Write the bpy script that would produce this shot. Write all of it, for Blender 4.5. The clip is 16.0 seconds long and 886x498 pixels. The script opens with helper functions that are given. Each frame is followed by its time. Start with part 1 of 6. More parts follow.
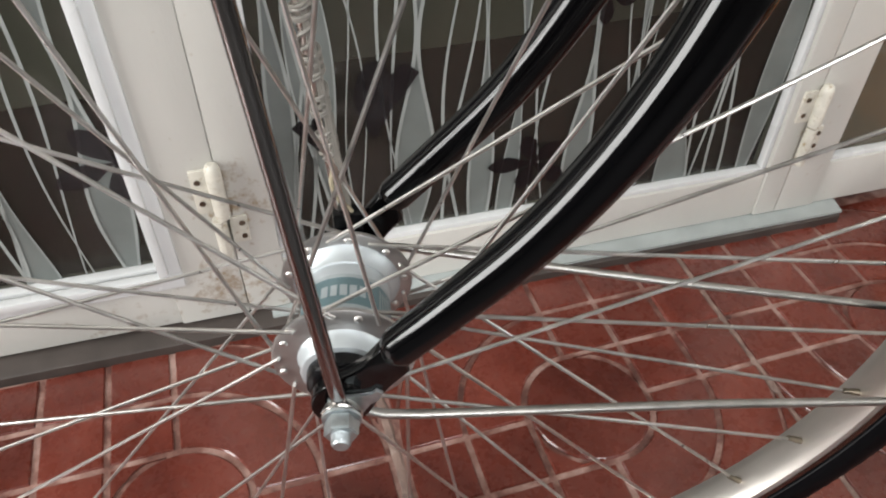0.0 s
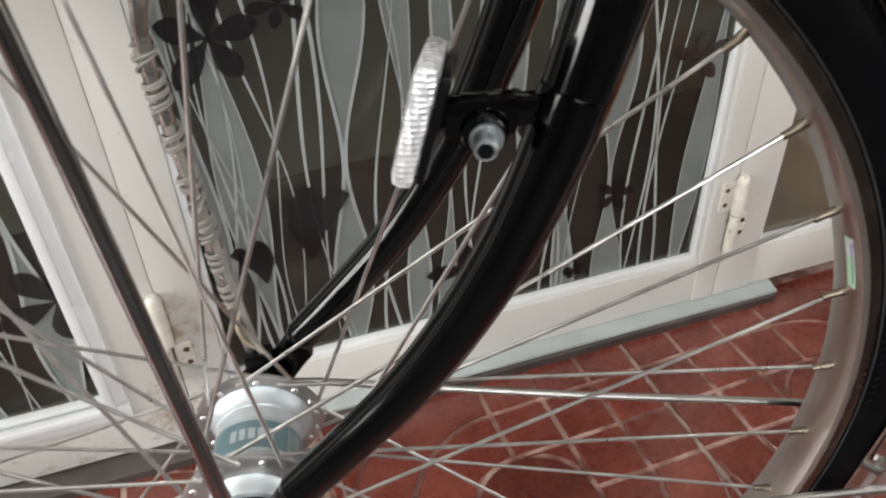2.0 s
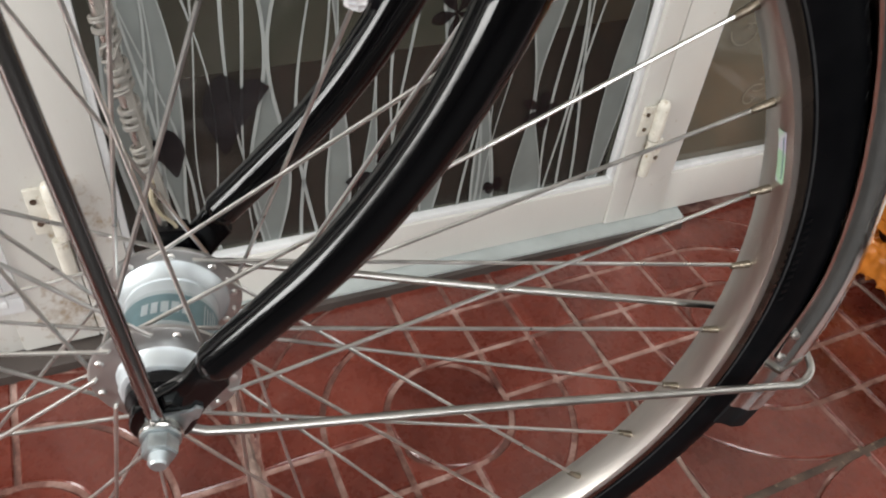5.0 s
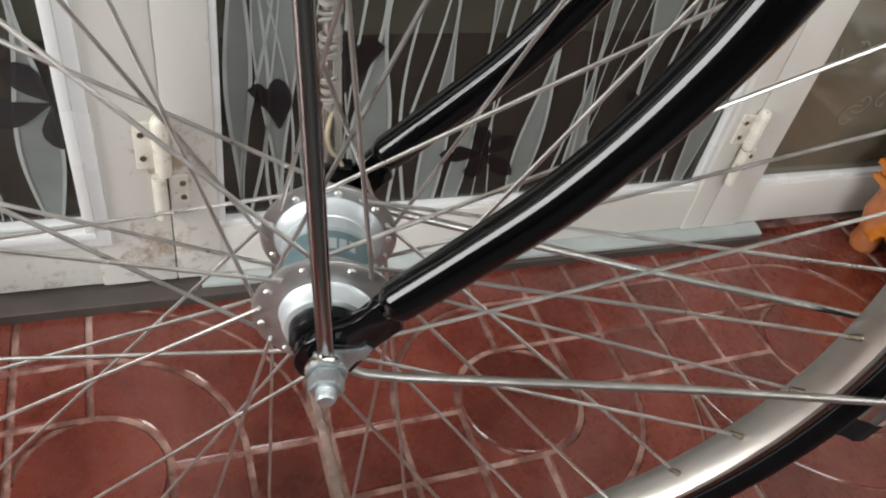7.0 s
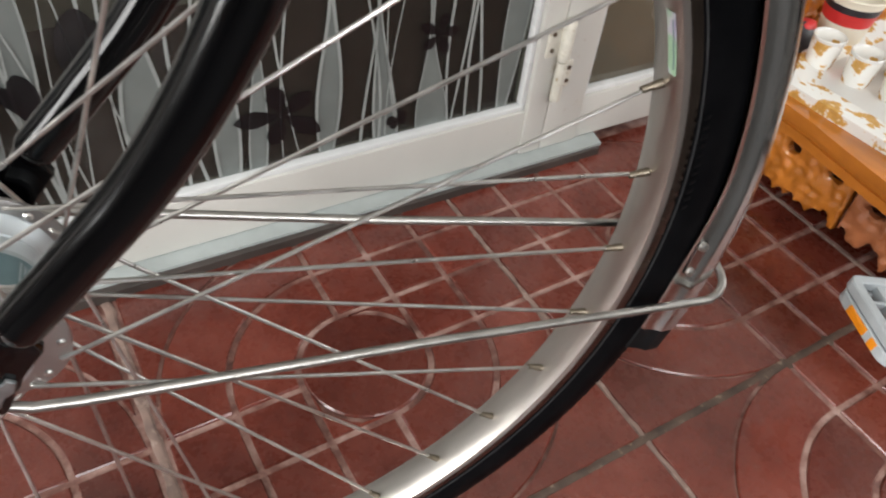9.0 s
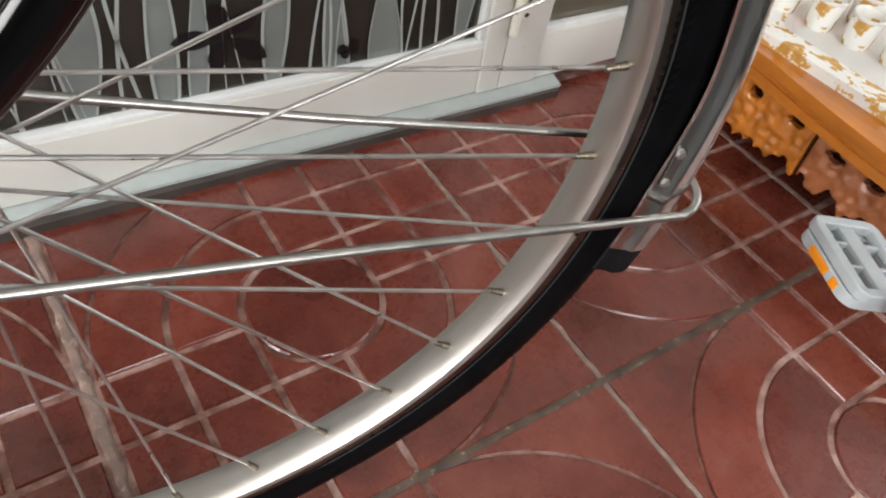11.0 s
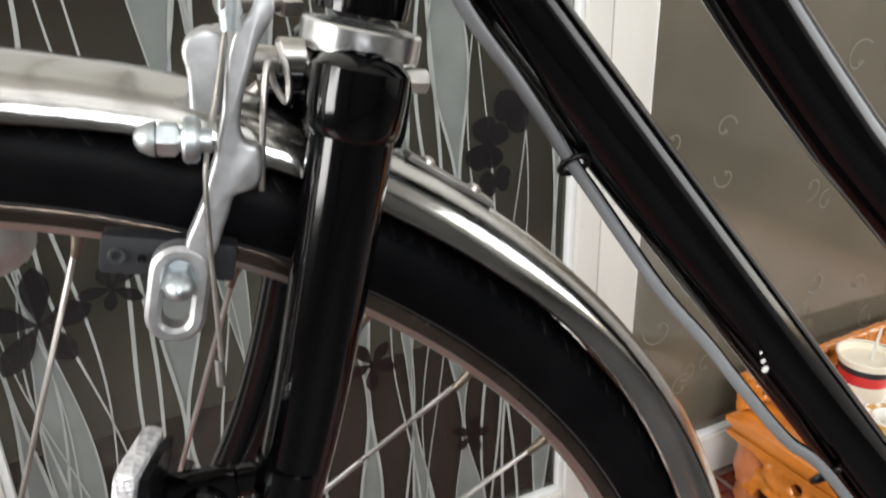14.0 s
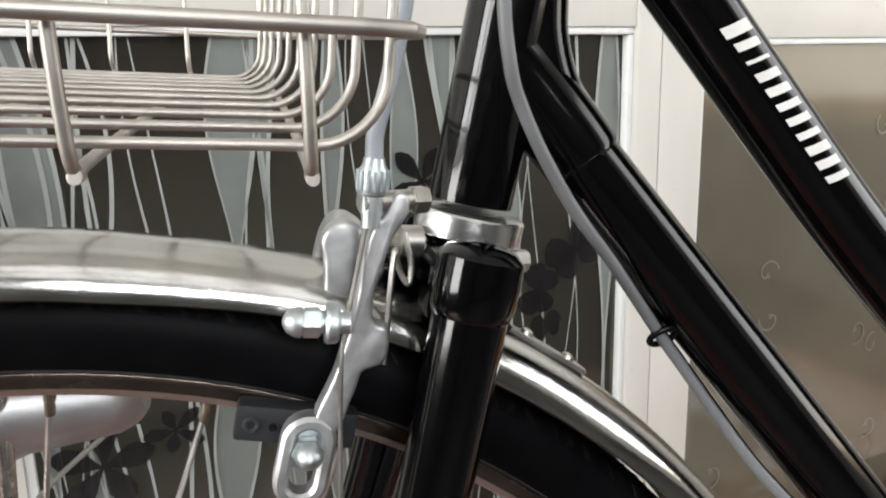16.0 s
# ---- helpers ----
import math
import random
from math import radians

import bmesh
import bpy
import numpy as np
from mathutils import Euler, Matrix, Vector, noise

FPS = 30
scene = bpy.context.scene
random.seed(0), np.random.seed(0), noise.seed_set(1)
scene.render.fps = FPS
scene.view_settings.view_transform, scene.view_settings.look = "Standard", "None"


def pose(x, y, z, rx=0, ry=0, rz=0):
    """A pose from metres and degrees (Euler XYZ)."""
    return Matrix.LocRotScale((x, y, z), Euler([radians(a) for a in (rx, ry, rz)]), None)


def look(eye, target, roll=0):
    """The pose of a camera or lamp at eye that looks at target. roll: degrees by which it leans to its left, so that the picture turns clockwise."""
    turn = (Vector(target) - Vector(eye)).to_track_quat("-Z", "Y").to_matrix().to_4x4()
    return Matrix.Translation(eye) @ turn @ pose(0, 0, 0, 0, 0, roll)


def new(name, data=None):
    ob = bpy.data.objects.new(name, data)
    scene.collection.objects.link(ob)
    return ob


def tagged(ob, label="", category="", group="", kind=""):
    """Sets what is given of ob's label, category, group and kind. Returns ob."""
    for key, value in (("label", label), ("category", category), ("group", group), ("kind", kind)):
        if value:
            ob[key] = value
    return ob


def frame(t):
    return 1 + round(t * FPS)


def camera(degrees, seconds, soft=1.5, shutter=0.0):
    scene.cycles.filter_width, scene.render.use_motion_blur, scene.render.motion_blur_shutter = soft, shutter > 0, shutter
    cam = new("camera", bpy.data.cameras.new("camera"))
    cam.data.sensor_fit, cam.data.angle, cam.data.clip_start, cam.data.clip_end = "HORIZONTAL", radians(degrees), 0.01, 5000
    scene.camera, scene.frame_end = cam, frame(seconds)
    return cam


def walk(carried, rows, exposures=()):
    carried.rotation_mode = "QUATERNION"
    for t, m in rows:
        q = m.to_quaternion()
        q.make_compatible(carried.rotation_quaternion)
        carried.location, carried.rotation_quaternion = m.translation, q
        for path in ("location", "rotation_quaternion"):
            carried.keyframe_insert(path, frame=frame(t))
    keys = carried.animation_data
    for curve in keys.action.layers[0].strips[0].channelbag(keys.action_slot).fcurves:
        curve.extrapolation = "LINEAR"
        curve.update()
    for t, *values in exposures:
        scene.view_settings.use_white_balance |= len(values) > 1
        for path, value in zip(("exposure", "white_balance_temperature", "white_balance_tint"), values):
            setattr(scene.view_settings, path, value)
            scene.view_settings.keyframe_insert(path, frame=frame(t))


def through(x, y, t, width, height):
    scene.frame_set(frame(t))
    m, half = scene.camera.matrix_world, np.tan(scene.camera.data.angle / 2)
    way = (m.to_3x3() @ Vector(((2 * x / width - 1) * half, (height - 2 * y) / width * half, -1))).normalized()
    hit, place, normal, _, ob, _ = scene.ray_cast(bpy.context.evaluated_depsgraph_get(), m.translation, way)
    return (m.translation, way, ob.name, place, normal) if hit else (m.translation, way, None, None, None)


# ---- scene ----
cam = camera(60.16, 16.0, 2.0, 0.4)
PATH = [
    (0, (0.0311, -0.2511, 0.6451), (0.1302, 1.1929, -0.7351), 0.44),
    (0.5, (0.0263, -0.2560, 0.6407), (0.0970, 1.1959, -0.7330), -0.38),
    (1, (0.0217, -0.2596, 0.6403), (0.1047, 1.2227, -0.6999), -0.68),
    (1.5, (0.0317, -0.2646, 0.6532), (0.1430, 1.2672, -0.6279), -1.40),
    (2, (0.0735, -0.2562, 0.6792), (0.2386, 1.3263, -0.5327), -2.25),
    (2.5, (0.0813, -0.2626, 0.6771), (0.2964, 1.3411, -0.4984), -2.60),
    (3, (0.0930, -0.2663, 0.6782), (0.3557, 1.3367, -0.4886), -2.50),
    (3.5, (0.0965, -0.2657, 0.6717), (0.3985, 1.3135, -0.5177), -1.60),
    (3.7, (0.0942, -0.2685, 0.6682), (0.4140, 1.2920, -0.5411), -1.00),
    (5.8, (0.0178, -0.2504, 0.6297), (0.4135, 1.1571, -0.7350), 11.09),
    (6, (0.0057, -0.2482, 0.6249), (0.3975, 1.1680, -0.7319), 11.82),
    (6.5, (-0.0001, -0.2484, 0.6247), (0.3732, 1.1863, -0.7178), 13.00),
    (7, (-0.0113, -0.2552, 0.6212), (0.3414, 1.1764, -0.7301), 12.37),
    (7.5, (-0.0092, -0.2615, 0.6184), (0.3456, 1.1604, -0.7426), 10.40),
    (8, (0.0217, -0.2560, 0.6244), (0.4161, 1.1432, -0.7492), 8.20),
    (8.5, (0.0664, -0.2467, 0.6248), (0.5323, 1.1084, -0.7704), 7.42),
    (9, (0.1016, -0.2433, 0.6124), (0.6290, 1.0627, -0.8075), 7.04),
    (9.5, (0.1101, -0.2394, 0.6020), (0.6950, 1.0096, -0.8464), 8.34),
    (9.7, (0.1097, -0.2395, 0.5975), (0.7127, 0.9898, -0.8603), 9.05),
    (11.8, (0.0899, -0.2422, 0.5559), (0.7068, 0.9761, -0.9054), 13.23),
    (12, (0.0726, -0.2438, 0.5682), (0.6520, 1.0119, -0.8765), 11.72),
    (12.5, (0.0866, -0.2587, 0.6036), (0.5999, 1.1408, -0.7298), 7.13),
    (13, (0.1029, -0.2630, 0.6570), (0.5806, 1.3071, -0.4860), 3.33),
    (13.5, (0.1320, -0.2673, 0.7129), (0.5877, 1.4413, -0.2215), 0.22),
    (14, (0.1389, -0.2610, 0.7375), (0.5886, 1.5282, -0.0348), -1.31),
    (14.5, (0.1245, -0.2521, 0.7469), (0.5504, 1.5791, 0.0648), -1.98),
    (15, (0.1185, -0.2561, 0.7578), (0.5169, 1.6056, 0.1453), -1.72),
    (15.5, (0.1088, -0.2667, 0.7590), (0.5059, 1.6189, 0.2235), -1.47),
    (16, (0.1076, -0.2698, 0.7604), (0.5276, 1.6318, 0.3052), -1.37),
]
EXPOSURE = 0.08
walk(cam, [(t, look(eye, target, roll)) for t, eye, target, roll in PATH], [(0.0, EXPOSURE - 0.20), (1.5, EXPOSURE - 0.18), (3.5, EXPOSURE - 0.06), (6.5, EXPOSURE - 0.27), (8.5, EXPOSURE - 0.24), (9.5, EXPOSURE - 0.16), (12.5, EXPOSURE - 0.10), (13.5, EXPOSURE - 0.02), (15.0, EXPOSURE + 0.06), (16.0, EXPOSURE - 0.08)])

# ---- light: daylight from windows on both sides and a high back window, and a light near the ceiling ----
ROOM = pose(0, 0, 0, 0, 0, 13.25)         # the floor tiles and the room's walls lie at this turn to the wheel
DOORS = pose(0, 0, 0, 0, 0, 11.63)        # the doors and their sill stand a little out of line with the tiles
SIDE_LIGHT, TOP_LIGHT, BACK_LIGHT, RIGHT_LIGHT = 92.0, 12.0, 76.0, 22.0

world = bpy.data.worlds.new("world")
scene.world = world
world.use_nodes = True
wn = world.node_tree
sky = wn.nodes.new("ShaderNodeTexSky")
sky.sky_type, sky.sun_disc, sky.sun_elevation, sky.sun_rotation = "NISHITA", False, radians(35), radians(120)
wn.links.new(sky.outputs[0], wn.nodes["Background"].inputs[0])
wn.nodes["Background"].inputs[1].default_value = 0.15


def window_lamp(name, eye, target, wide, high, power, colour):
    lamp = bpy.data.lights.new(name, "AREA")
    lamp.shape, lamp.size, lamp.size_y, lamp.energy, lamp.color = "RECTANGLE", wide, high, power, colour
    ob = new(name, lamp)
    ob.matrix_world = ROOM @ look(eye, target)
    return ob


window_lamp("window_light", (-2.28, -0.32, 1.29), (0, -0.27, 0.9), 1.0, 1.40, SIDE_LIGHT, (1.0, 0.985, 0.96))
window_lamp("ceiling_light", (-0.1, -1.15, 2.66), (-0.1, -0.95, 0.0), 2.2, 1.6, TOP_LIGHT, (0.985, 0.99, 1.0))
window_lamp("right_window_light", (2.18, -1.05, 1.25), (0.4, -0.60, 0.6), 1.3, 1.3, RIGHT_LIGHT, (1.0, 0.985, 0.96))
window_lamp("back_window_light", (-0.3, -2.98, 1.98), (0.1, 0, 0.5), 2.0, 0.95, BACK_LIGHT, (0.985, 0.99, 1.0))


# ---- materials ----
def nodes(name):
    m = bpy.data.materials.new(name)
    m.use_nodes = True
    return m, m.node_tree, m.node_tree.nodes["Principled BSDF"]


def link(tree, a, b):
    tree.links.new(a, b)


def coords(tree, scale=(1, 1, 1)):
    tc, mp = tree.nodes.new("ShaderNodeTexCoord"), tree.nodes.new("ShaderNodeMapping")
    mp.inputs["Scale"].default_value = scale
    link(tree, tc.outputs["Object"], mp.inputs["Vector"])
    return mp.outputs[0]


def noise_tex(tree, vec, scale, detail=4, rough=0.55):
    n = tree.nodes.new("ShaderNodeTexNoise")
    n.inputs["Scale"].default_value, n.inputs["Detail"].default_value, n.inputs["Roughness"].default_value = scale, detail, rough
    link(tree, vec, n.inputs["Vector"])
    return n.outputs["Fac"]


def ramp(tree, fac, stops):
    r = tree.nodes.new("ShaderNodeValToRGB")
    while len(r.color_ramp.elements) < len(stops):
        r.color_ramp.elements.new(0.5)
    for e, (p, c) in zip(r.color_ramp.elements, stops):
        e.position, e.color = p, (*c, 1) if len(c) == 3 else c
    link(tree, fac, r.inputs[0])
    return r.outputs[0]


def bump(tree, bsdf, height, strength, distance=0.001):
    b = tree.nodes.new("ShaderNodeBump")
    b.inputs["Strength"].default_value, b.inputs["Distance"].default_value = strength, distance
    link(tree, height, b.inputs["Height"])
    link(tree, b.outputs[0], bsdf.inputs["Normal"])


def surface(name, colour, rough=0.5, metal=0.0, vary=0.12, scale=30, bumps=0.1, fine=300, stretch=(1, 1, 1), coat=0.0, rough_vary=0.1, dirt=None, spec=0.5):
    """Base colour with broad and fine variation, uneven roughness and fine relief; dirt: colour, share."""
    m, tree, p = nodes(name)
    vec = coords(tree, stretch)
    broad, small = noise_tex(tree, vec, scale, 3), noise_tex(tree, vec, fine, 2)
    lo, hi = tuple(c * (1 - vary) for c in colour), tuple(min(1, c * (1 + vary)) for c in colour)
    col = ramp(tree, broad, [(0.3, lo), (0.7, hi)])
    if dirt:
        spots = noise_tex(tree, coords(tree), scale * 2.3, 6, 0.7)
        mask = ramp(tree, spots, [(1 - dirt[1] - 0.03, (0, 0, 0)), (1 - dirt[1] + 0.06, (1, 1, 1))])
        mix = tree.nodes.new("ShaderNodeMix")
        mix.data_type = "RGBA"
        link(tree, mask, mix.inputs[0])
        link(tree, col, mix.inputs[6])
        mix.inputs[7].default_value = (*dirt[0], 1)
        col = mix.outputs[2]
    link(tree, col, p.inputs["Base Color"])
    rr = tree.nodes.new("ShaderNodeMapRange")
    rr.inputs["To Min"].default_value, rr.inputs["To Max"].default_value = max(0.02, rough - rough_vary), min(1, rough + rough_vary)
    link(tree, broad, rr.inputs["Value"])
    link(tree, rr.outputs[0], p.inputs["Roughness"])
    p.inputs["Metallic"].default_value = metal
    p.inputs["Coat Weight"].default_value, p.inputs["Coat Roughness"].default_value = coat, 0.06
    p.inputs["Specular IOR Level"].default_value = spec
    if bumps:
        bump(tree, p, small, bumps, 0.0004)
    return m


M = {}
M["black_paint"] = surface("black_paint", (0.0010, 0.0010, 0.0013), 0.10, coat=0.0, vary=0.3, bumps=0.02, rough_vary=0.03, spec=0.34)
M["alloy"] = surface("alloy", (0.56, 0.56, 0.56), 0.42, 1.0, 0.08, 60, 0.12, 900, rough_vary=0.08)
M["hub_alloy"] = surface("hub_alloy", (0.58, 0.63, 0.65), 0.46, 0.7, 0.06, 60, 0.1, 900, rough_vary=0.08)
M["flange_alloy"] = surface("flange_alloy", (0.44, 0.425, 0.41), 0.42, 0.9, 0.10, 60, 0.12, 900, rough_vary=0.1)
M["rim_alloy"] = surface("rim_alloy", (0.51, 0.485, 0.45), 0.34, 1.0, 0.10, 14, 0.25, 500, stretch=(1, 6, 1), rough_vary=0.07)
# darker than rim_alloy: the dim room its sides mirror is put in the colour
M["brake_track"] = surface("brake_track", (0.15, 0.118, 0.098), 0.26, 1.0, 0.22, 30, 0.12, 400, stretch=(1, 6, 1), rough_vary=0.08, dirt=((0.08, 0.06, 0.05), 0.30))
M["spoke_steel"] = surface("spoke_steel", (0.58, 0.565, 0.54), 0.32, 0.97, 0.14, 80, 0.06, 800, rough_vary=0.12)
M["steel"] = surface("steel", (0.52, 0.505, 0.47), 0.38, 1.0, 0.18, 80, 0.06, 800, rough_vary=0.1)
M["stay_steel"] = surface("stay_steel", (0.42, 0.405, 0.38), 0.36, 1.0, 0.15, 80, 0.06, 800, rough_vary=0.1)
M["cast_alloy"] = surface("cast_alloy", (0.46, 0.465, 0.47), 0.42, 0.85, 0.20, 130, 0.16, 420, rough_vary=0.14, dirt=((0.25, 0.22, 0.18), 0.30))
M["stainless"] = surface("stainless", (0.49, 0.49, 0.475), 0.16, 1.0, 0.14, 24, 0.16, 260, stretch=(1, 5, 1), rough_vary=0.12)
M["chrome"] = surface("chrome", (0.78, 0.79, 0.79), 0.26, 1.0, 0.05, 40, 0.03, 500, rough_vary=0.06)
M["dark_chrome"] = surface("dark_chrome", (0.29, 0.28, 0.275), 0.13, 1.0, 0.16, 60, 0.05, 600, stretch=(1, 1, 0.1))
M["worn_rod"] = surface("worn_rod", (0.50, 0.48, 0.45), 0.28, 1.0, 0.2, 90, 0.1, 600)
M["zinc"] = surface("zinc", (0.45, 0.49, 0.50), 0.46, 1.0, 0.2, 160, 0.18, 900)
M["brass"] = surface("brass", (0.23, 0.195, 0.15), 0.42, 1.0, 0.2, 200, 0.15, 900)
M["rubber"] = surface("rubber", (0.016, 0.017, 0.018), 0.62, 0, 0.25, 60, 0.25, 900)
M["pad_rubber"] = surface("pad_rubber", (0.016, 0.017, 0.019), 0.6, 0, 0.2, 120, 0.3, 900, spec=0.3)
M["cable_blue"] = surface("cable_blue", (0.27, 0.29, 0.32), 0.42, 0, 0.08, 60, 0.1, 600)
M["flap_rubber"] = surface("flap_rubber", (0.005, 0.005, 0.0055), 0.6, 0, 0.25, 60, 0.25, 900, spec=0.15)
M["cable_grey"] = surface("cable_grey", (0.14, 0.145, 0.15), 0.42, 0, 0.08, 60, 0.1, 600)
M["wire_grey"] = surface("wire_grey", (0.24, 0.225, 0.20), 0.45, 0, 0.1, 80, 0.1, 600)
M["wire_cream"] = surface("wire_cream", (0.42, 0.36, 0.25), 0.5, 0, 0.1, 80, 0.1, 600)
M["basket_steel"] = surface("basket_steel", (0.43, 0.405, 0.37), 0.50, 1.0, 0.15, 80, 0.06, 800, rough_vary=0.08)
M["black_plastic"] = surface("black_plastic", (0.003, 0.003, 0.0035), 0.24, 0, 0.2, 80, 0.15, 700, spec=0.2)
M["white_gloss"] = surface("white_gloss", (0.68, 0.695, 0.69), 0.26, 0, 0.05, 12, 0.2, 200, rough_vary=0.08, dirt=((0.45, 0.38, 0.28), 0.2))
M["hinge_paint"] = surface("hinge_paint", (0.60, 0.575, 0.50), 0.36, 0, 0.12, 60, 0.5, 300, dirt=((0.34, 0.26, 0.15), 0.40))
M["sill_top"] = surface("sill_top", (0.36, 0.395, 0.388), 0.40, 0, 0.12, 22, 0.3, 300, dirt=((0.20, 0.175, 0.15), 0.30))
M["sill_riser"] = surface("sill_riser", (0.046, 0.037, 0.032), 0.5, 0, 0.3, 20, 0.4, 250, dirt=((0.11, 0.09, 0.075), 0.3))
# unseen walls: their pale and dark tones steer what metal and black paint reflect
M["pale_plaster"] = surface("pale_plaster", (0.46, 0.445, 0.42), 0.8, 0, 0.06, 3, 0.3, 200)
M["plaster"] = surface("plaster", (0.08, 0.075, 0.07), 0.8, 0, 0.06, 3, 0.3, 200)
M["ceiling_paint"] = surface("ceiling_paint", (0.60, 0.58, 0.54), 0.85, 0, 0.04, 3, 0.2, 200)
M["behind_paint"] = surface("behind_paint", (0.66, 0.66, 0.60), 0.8, 0, 0.08, 3, 0.3, 200)
# dark colour stands for the missing light behind the doors
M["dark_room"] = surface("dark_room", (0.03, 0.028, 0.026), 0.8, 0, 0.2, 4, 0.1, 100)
# colour of the added floor out of view, dark to quieten reflections
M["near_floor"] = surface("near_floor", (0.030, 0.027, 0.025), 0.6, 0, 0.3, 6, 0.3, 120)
M["joint_crust"] = surface("joint_crust", (0.075, 0.050, 0.036), 0.8, 0, 0.6, 40, 0.9, 250, dirt=((0.30, 0.225, 0.165), 0.40))
M["joint_pale"] = surface("joint_pale", (0.20, 0.135, 0.110), 0.7, 0, 0.4, 30, 0.6, 250, dirt=((0.36, 0.27, 0.225), 0.42))
M["etch_olive"] = surface("etch_olive", (0.175, 0.16, 0.125), 0.35, 0, 0.1, 30, 0.1, 300)
M["frost"] = surface("frost", (0.150, 0.166, 0.157), 0.34, 0, 0.14, 20, 0.1, 400, rough_vary=0.05)
M["frost_line"] = surface("frost_line", (0.29, 0.31, 0.295), 0.4, 0, 0.1, 30, 0.1, 400)
M["petal_dark"] = surface("petal_dark", (0.008, 0.007, 0.008), 0.2, 0, 0.2, 30, 0.05, 300)
M["wood"] = surface("wood", (0.50, 0.165, 0.021), 0.22, 0, 0.26, 9, 0.25, 120, stretch=(6, 1, 3), coat=0.5, dirt=((0.22, 0.055, 0.008), 0.26))
M["wood_red"] = surface("wood_red", (0.40, 0.14, 0.055), 0.3, 0, 0.25, 30, 0.3, 160, coat=0.3, dirt=((0.16, 0.045, 0.02), 0.3))
M["pedal_grey"] = surface("pedal_grey", (0.40, 0.43, 0.445), 0.34, 0, 0.08, 40, 0.1, 400)
M["amber"] = surface("amber", (0.80, 0.26, 0.01), 0.18, 0, 0.08, 60, 0.3, 700, coat=0.4)
M["letter_white"] = surface("letter_white", (0.66, 0.65, 0.63), 0.35, 0, 0.06, 60, 0.05, 600)
M["label_teal"] = surface("label_teal", (0.145, 0.225, 0.245), 0.36, 0.2, 0.15, 60, 0.05, 600)
M["label_silver"] = surface("label_silver", (0.45, 0.50, 0.52), 0.34, 0.3, 0.15, 60, 0.05, 600)
M["porcelain"] = surface("porcelain", (0.70, 0.69, 0.66), 0.15, 0, 0.03, 20, 0.03, 200, coat=0.3)
M["cup_red"] = surface("cup_red", (0.55, 0.03, 0.03), 0.4, 0, 0.08, 40, 0.05, 300)
M["cup_black"] = surface("cup_black", (0.02, 0.02, 0.025), 0.4, 0, 0.2, 40, 0.05, 300)
M["paper"] = surface("paper", (0.74, 0.68, 0.56), 0.5, 0, 0.04, 40, 0.05, 300)
M["clear_stick"] = surface("clear_stick", (0.55, 0.55, 0.50), 0.2, 0, 0.05, 40, 0.05, 300)


def gilded():
    """White glaze with scattered golden ornament."""
    m, tree, p = nodes("gilded")
    vec = coords(tree)
    a = noise_tex(tree, vec, 42, 3, 0.62)
    col = ramp(tree, a, [(0.50, (0.80, 0.79, 0.75)), (0.53, (0.62, 0.36, 0.10)), (0.62, (0.48, 0.25, 0.06)), (0.66, (0.72, 0.55, 0.30))])
    link(tree, col, p.inputs["Base Color"])
    p.inputs["Roughness"].default_value, p.inputs["Coat Weight"].default_value = 0.2, 0.3
    bump(tree, p, a, 0.2, 0.0006)
    return m


def prism():
    """Clear reflector with rows of small prisms."""
    m, tree, p = nodes("prism")
    v = tree.nodes.new("ShaderNodeTexVoronoi")
    v.inputs["Scale"].default_value = 380
    v.inputs["Randomness"].default_value = 0.1
    link(tree, coords(tree, (1, 1, 1.4)), v.inputs["Vector"])
    col = ramp(tree, v.outputs["Color"], [(0.0, (0.42, 0.43, 0.45)), (1.0, (0.92, 0.91, 0.9))])
    link(tree, col, p.inputs["Base Color"])
    p.inputs["Roughness"].default_value, p.inputs["Metallic"].default_value, p.inputs["Coat Weight"].default_value = 0.25, 0.35, 0.8
    bump(tree, p, v.outputs["Distance"], 0.8, 0.001)
    return m


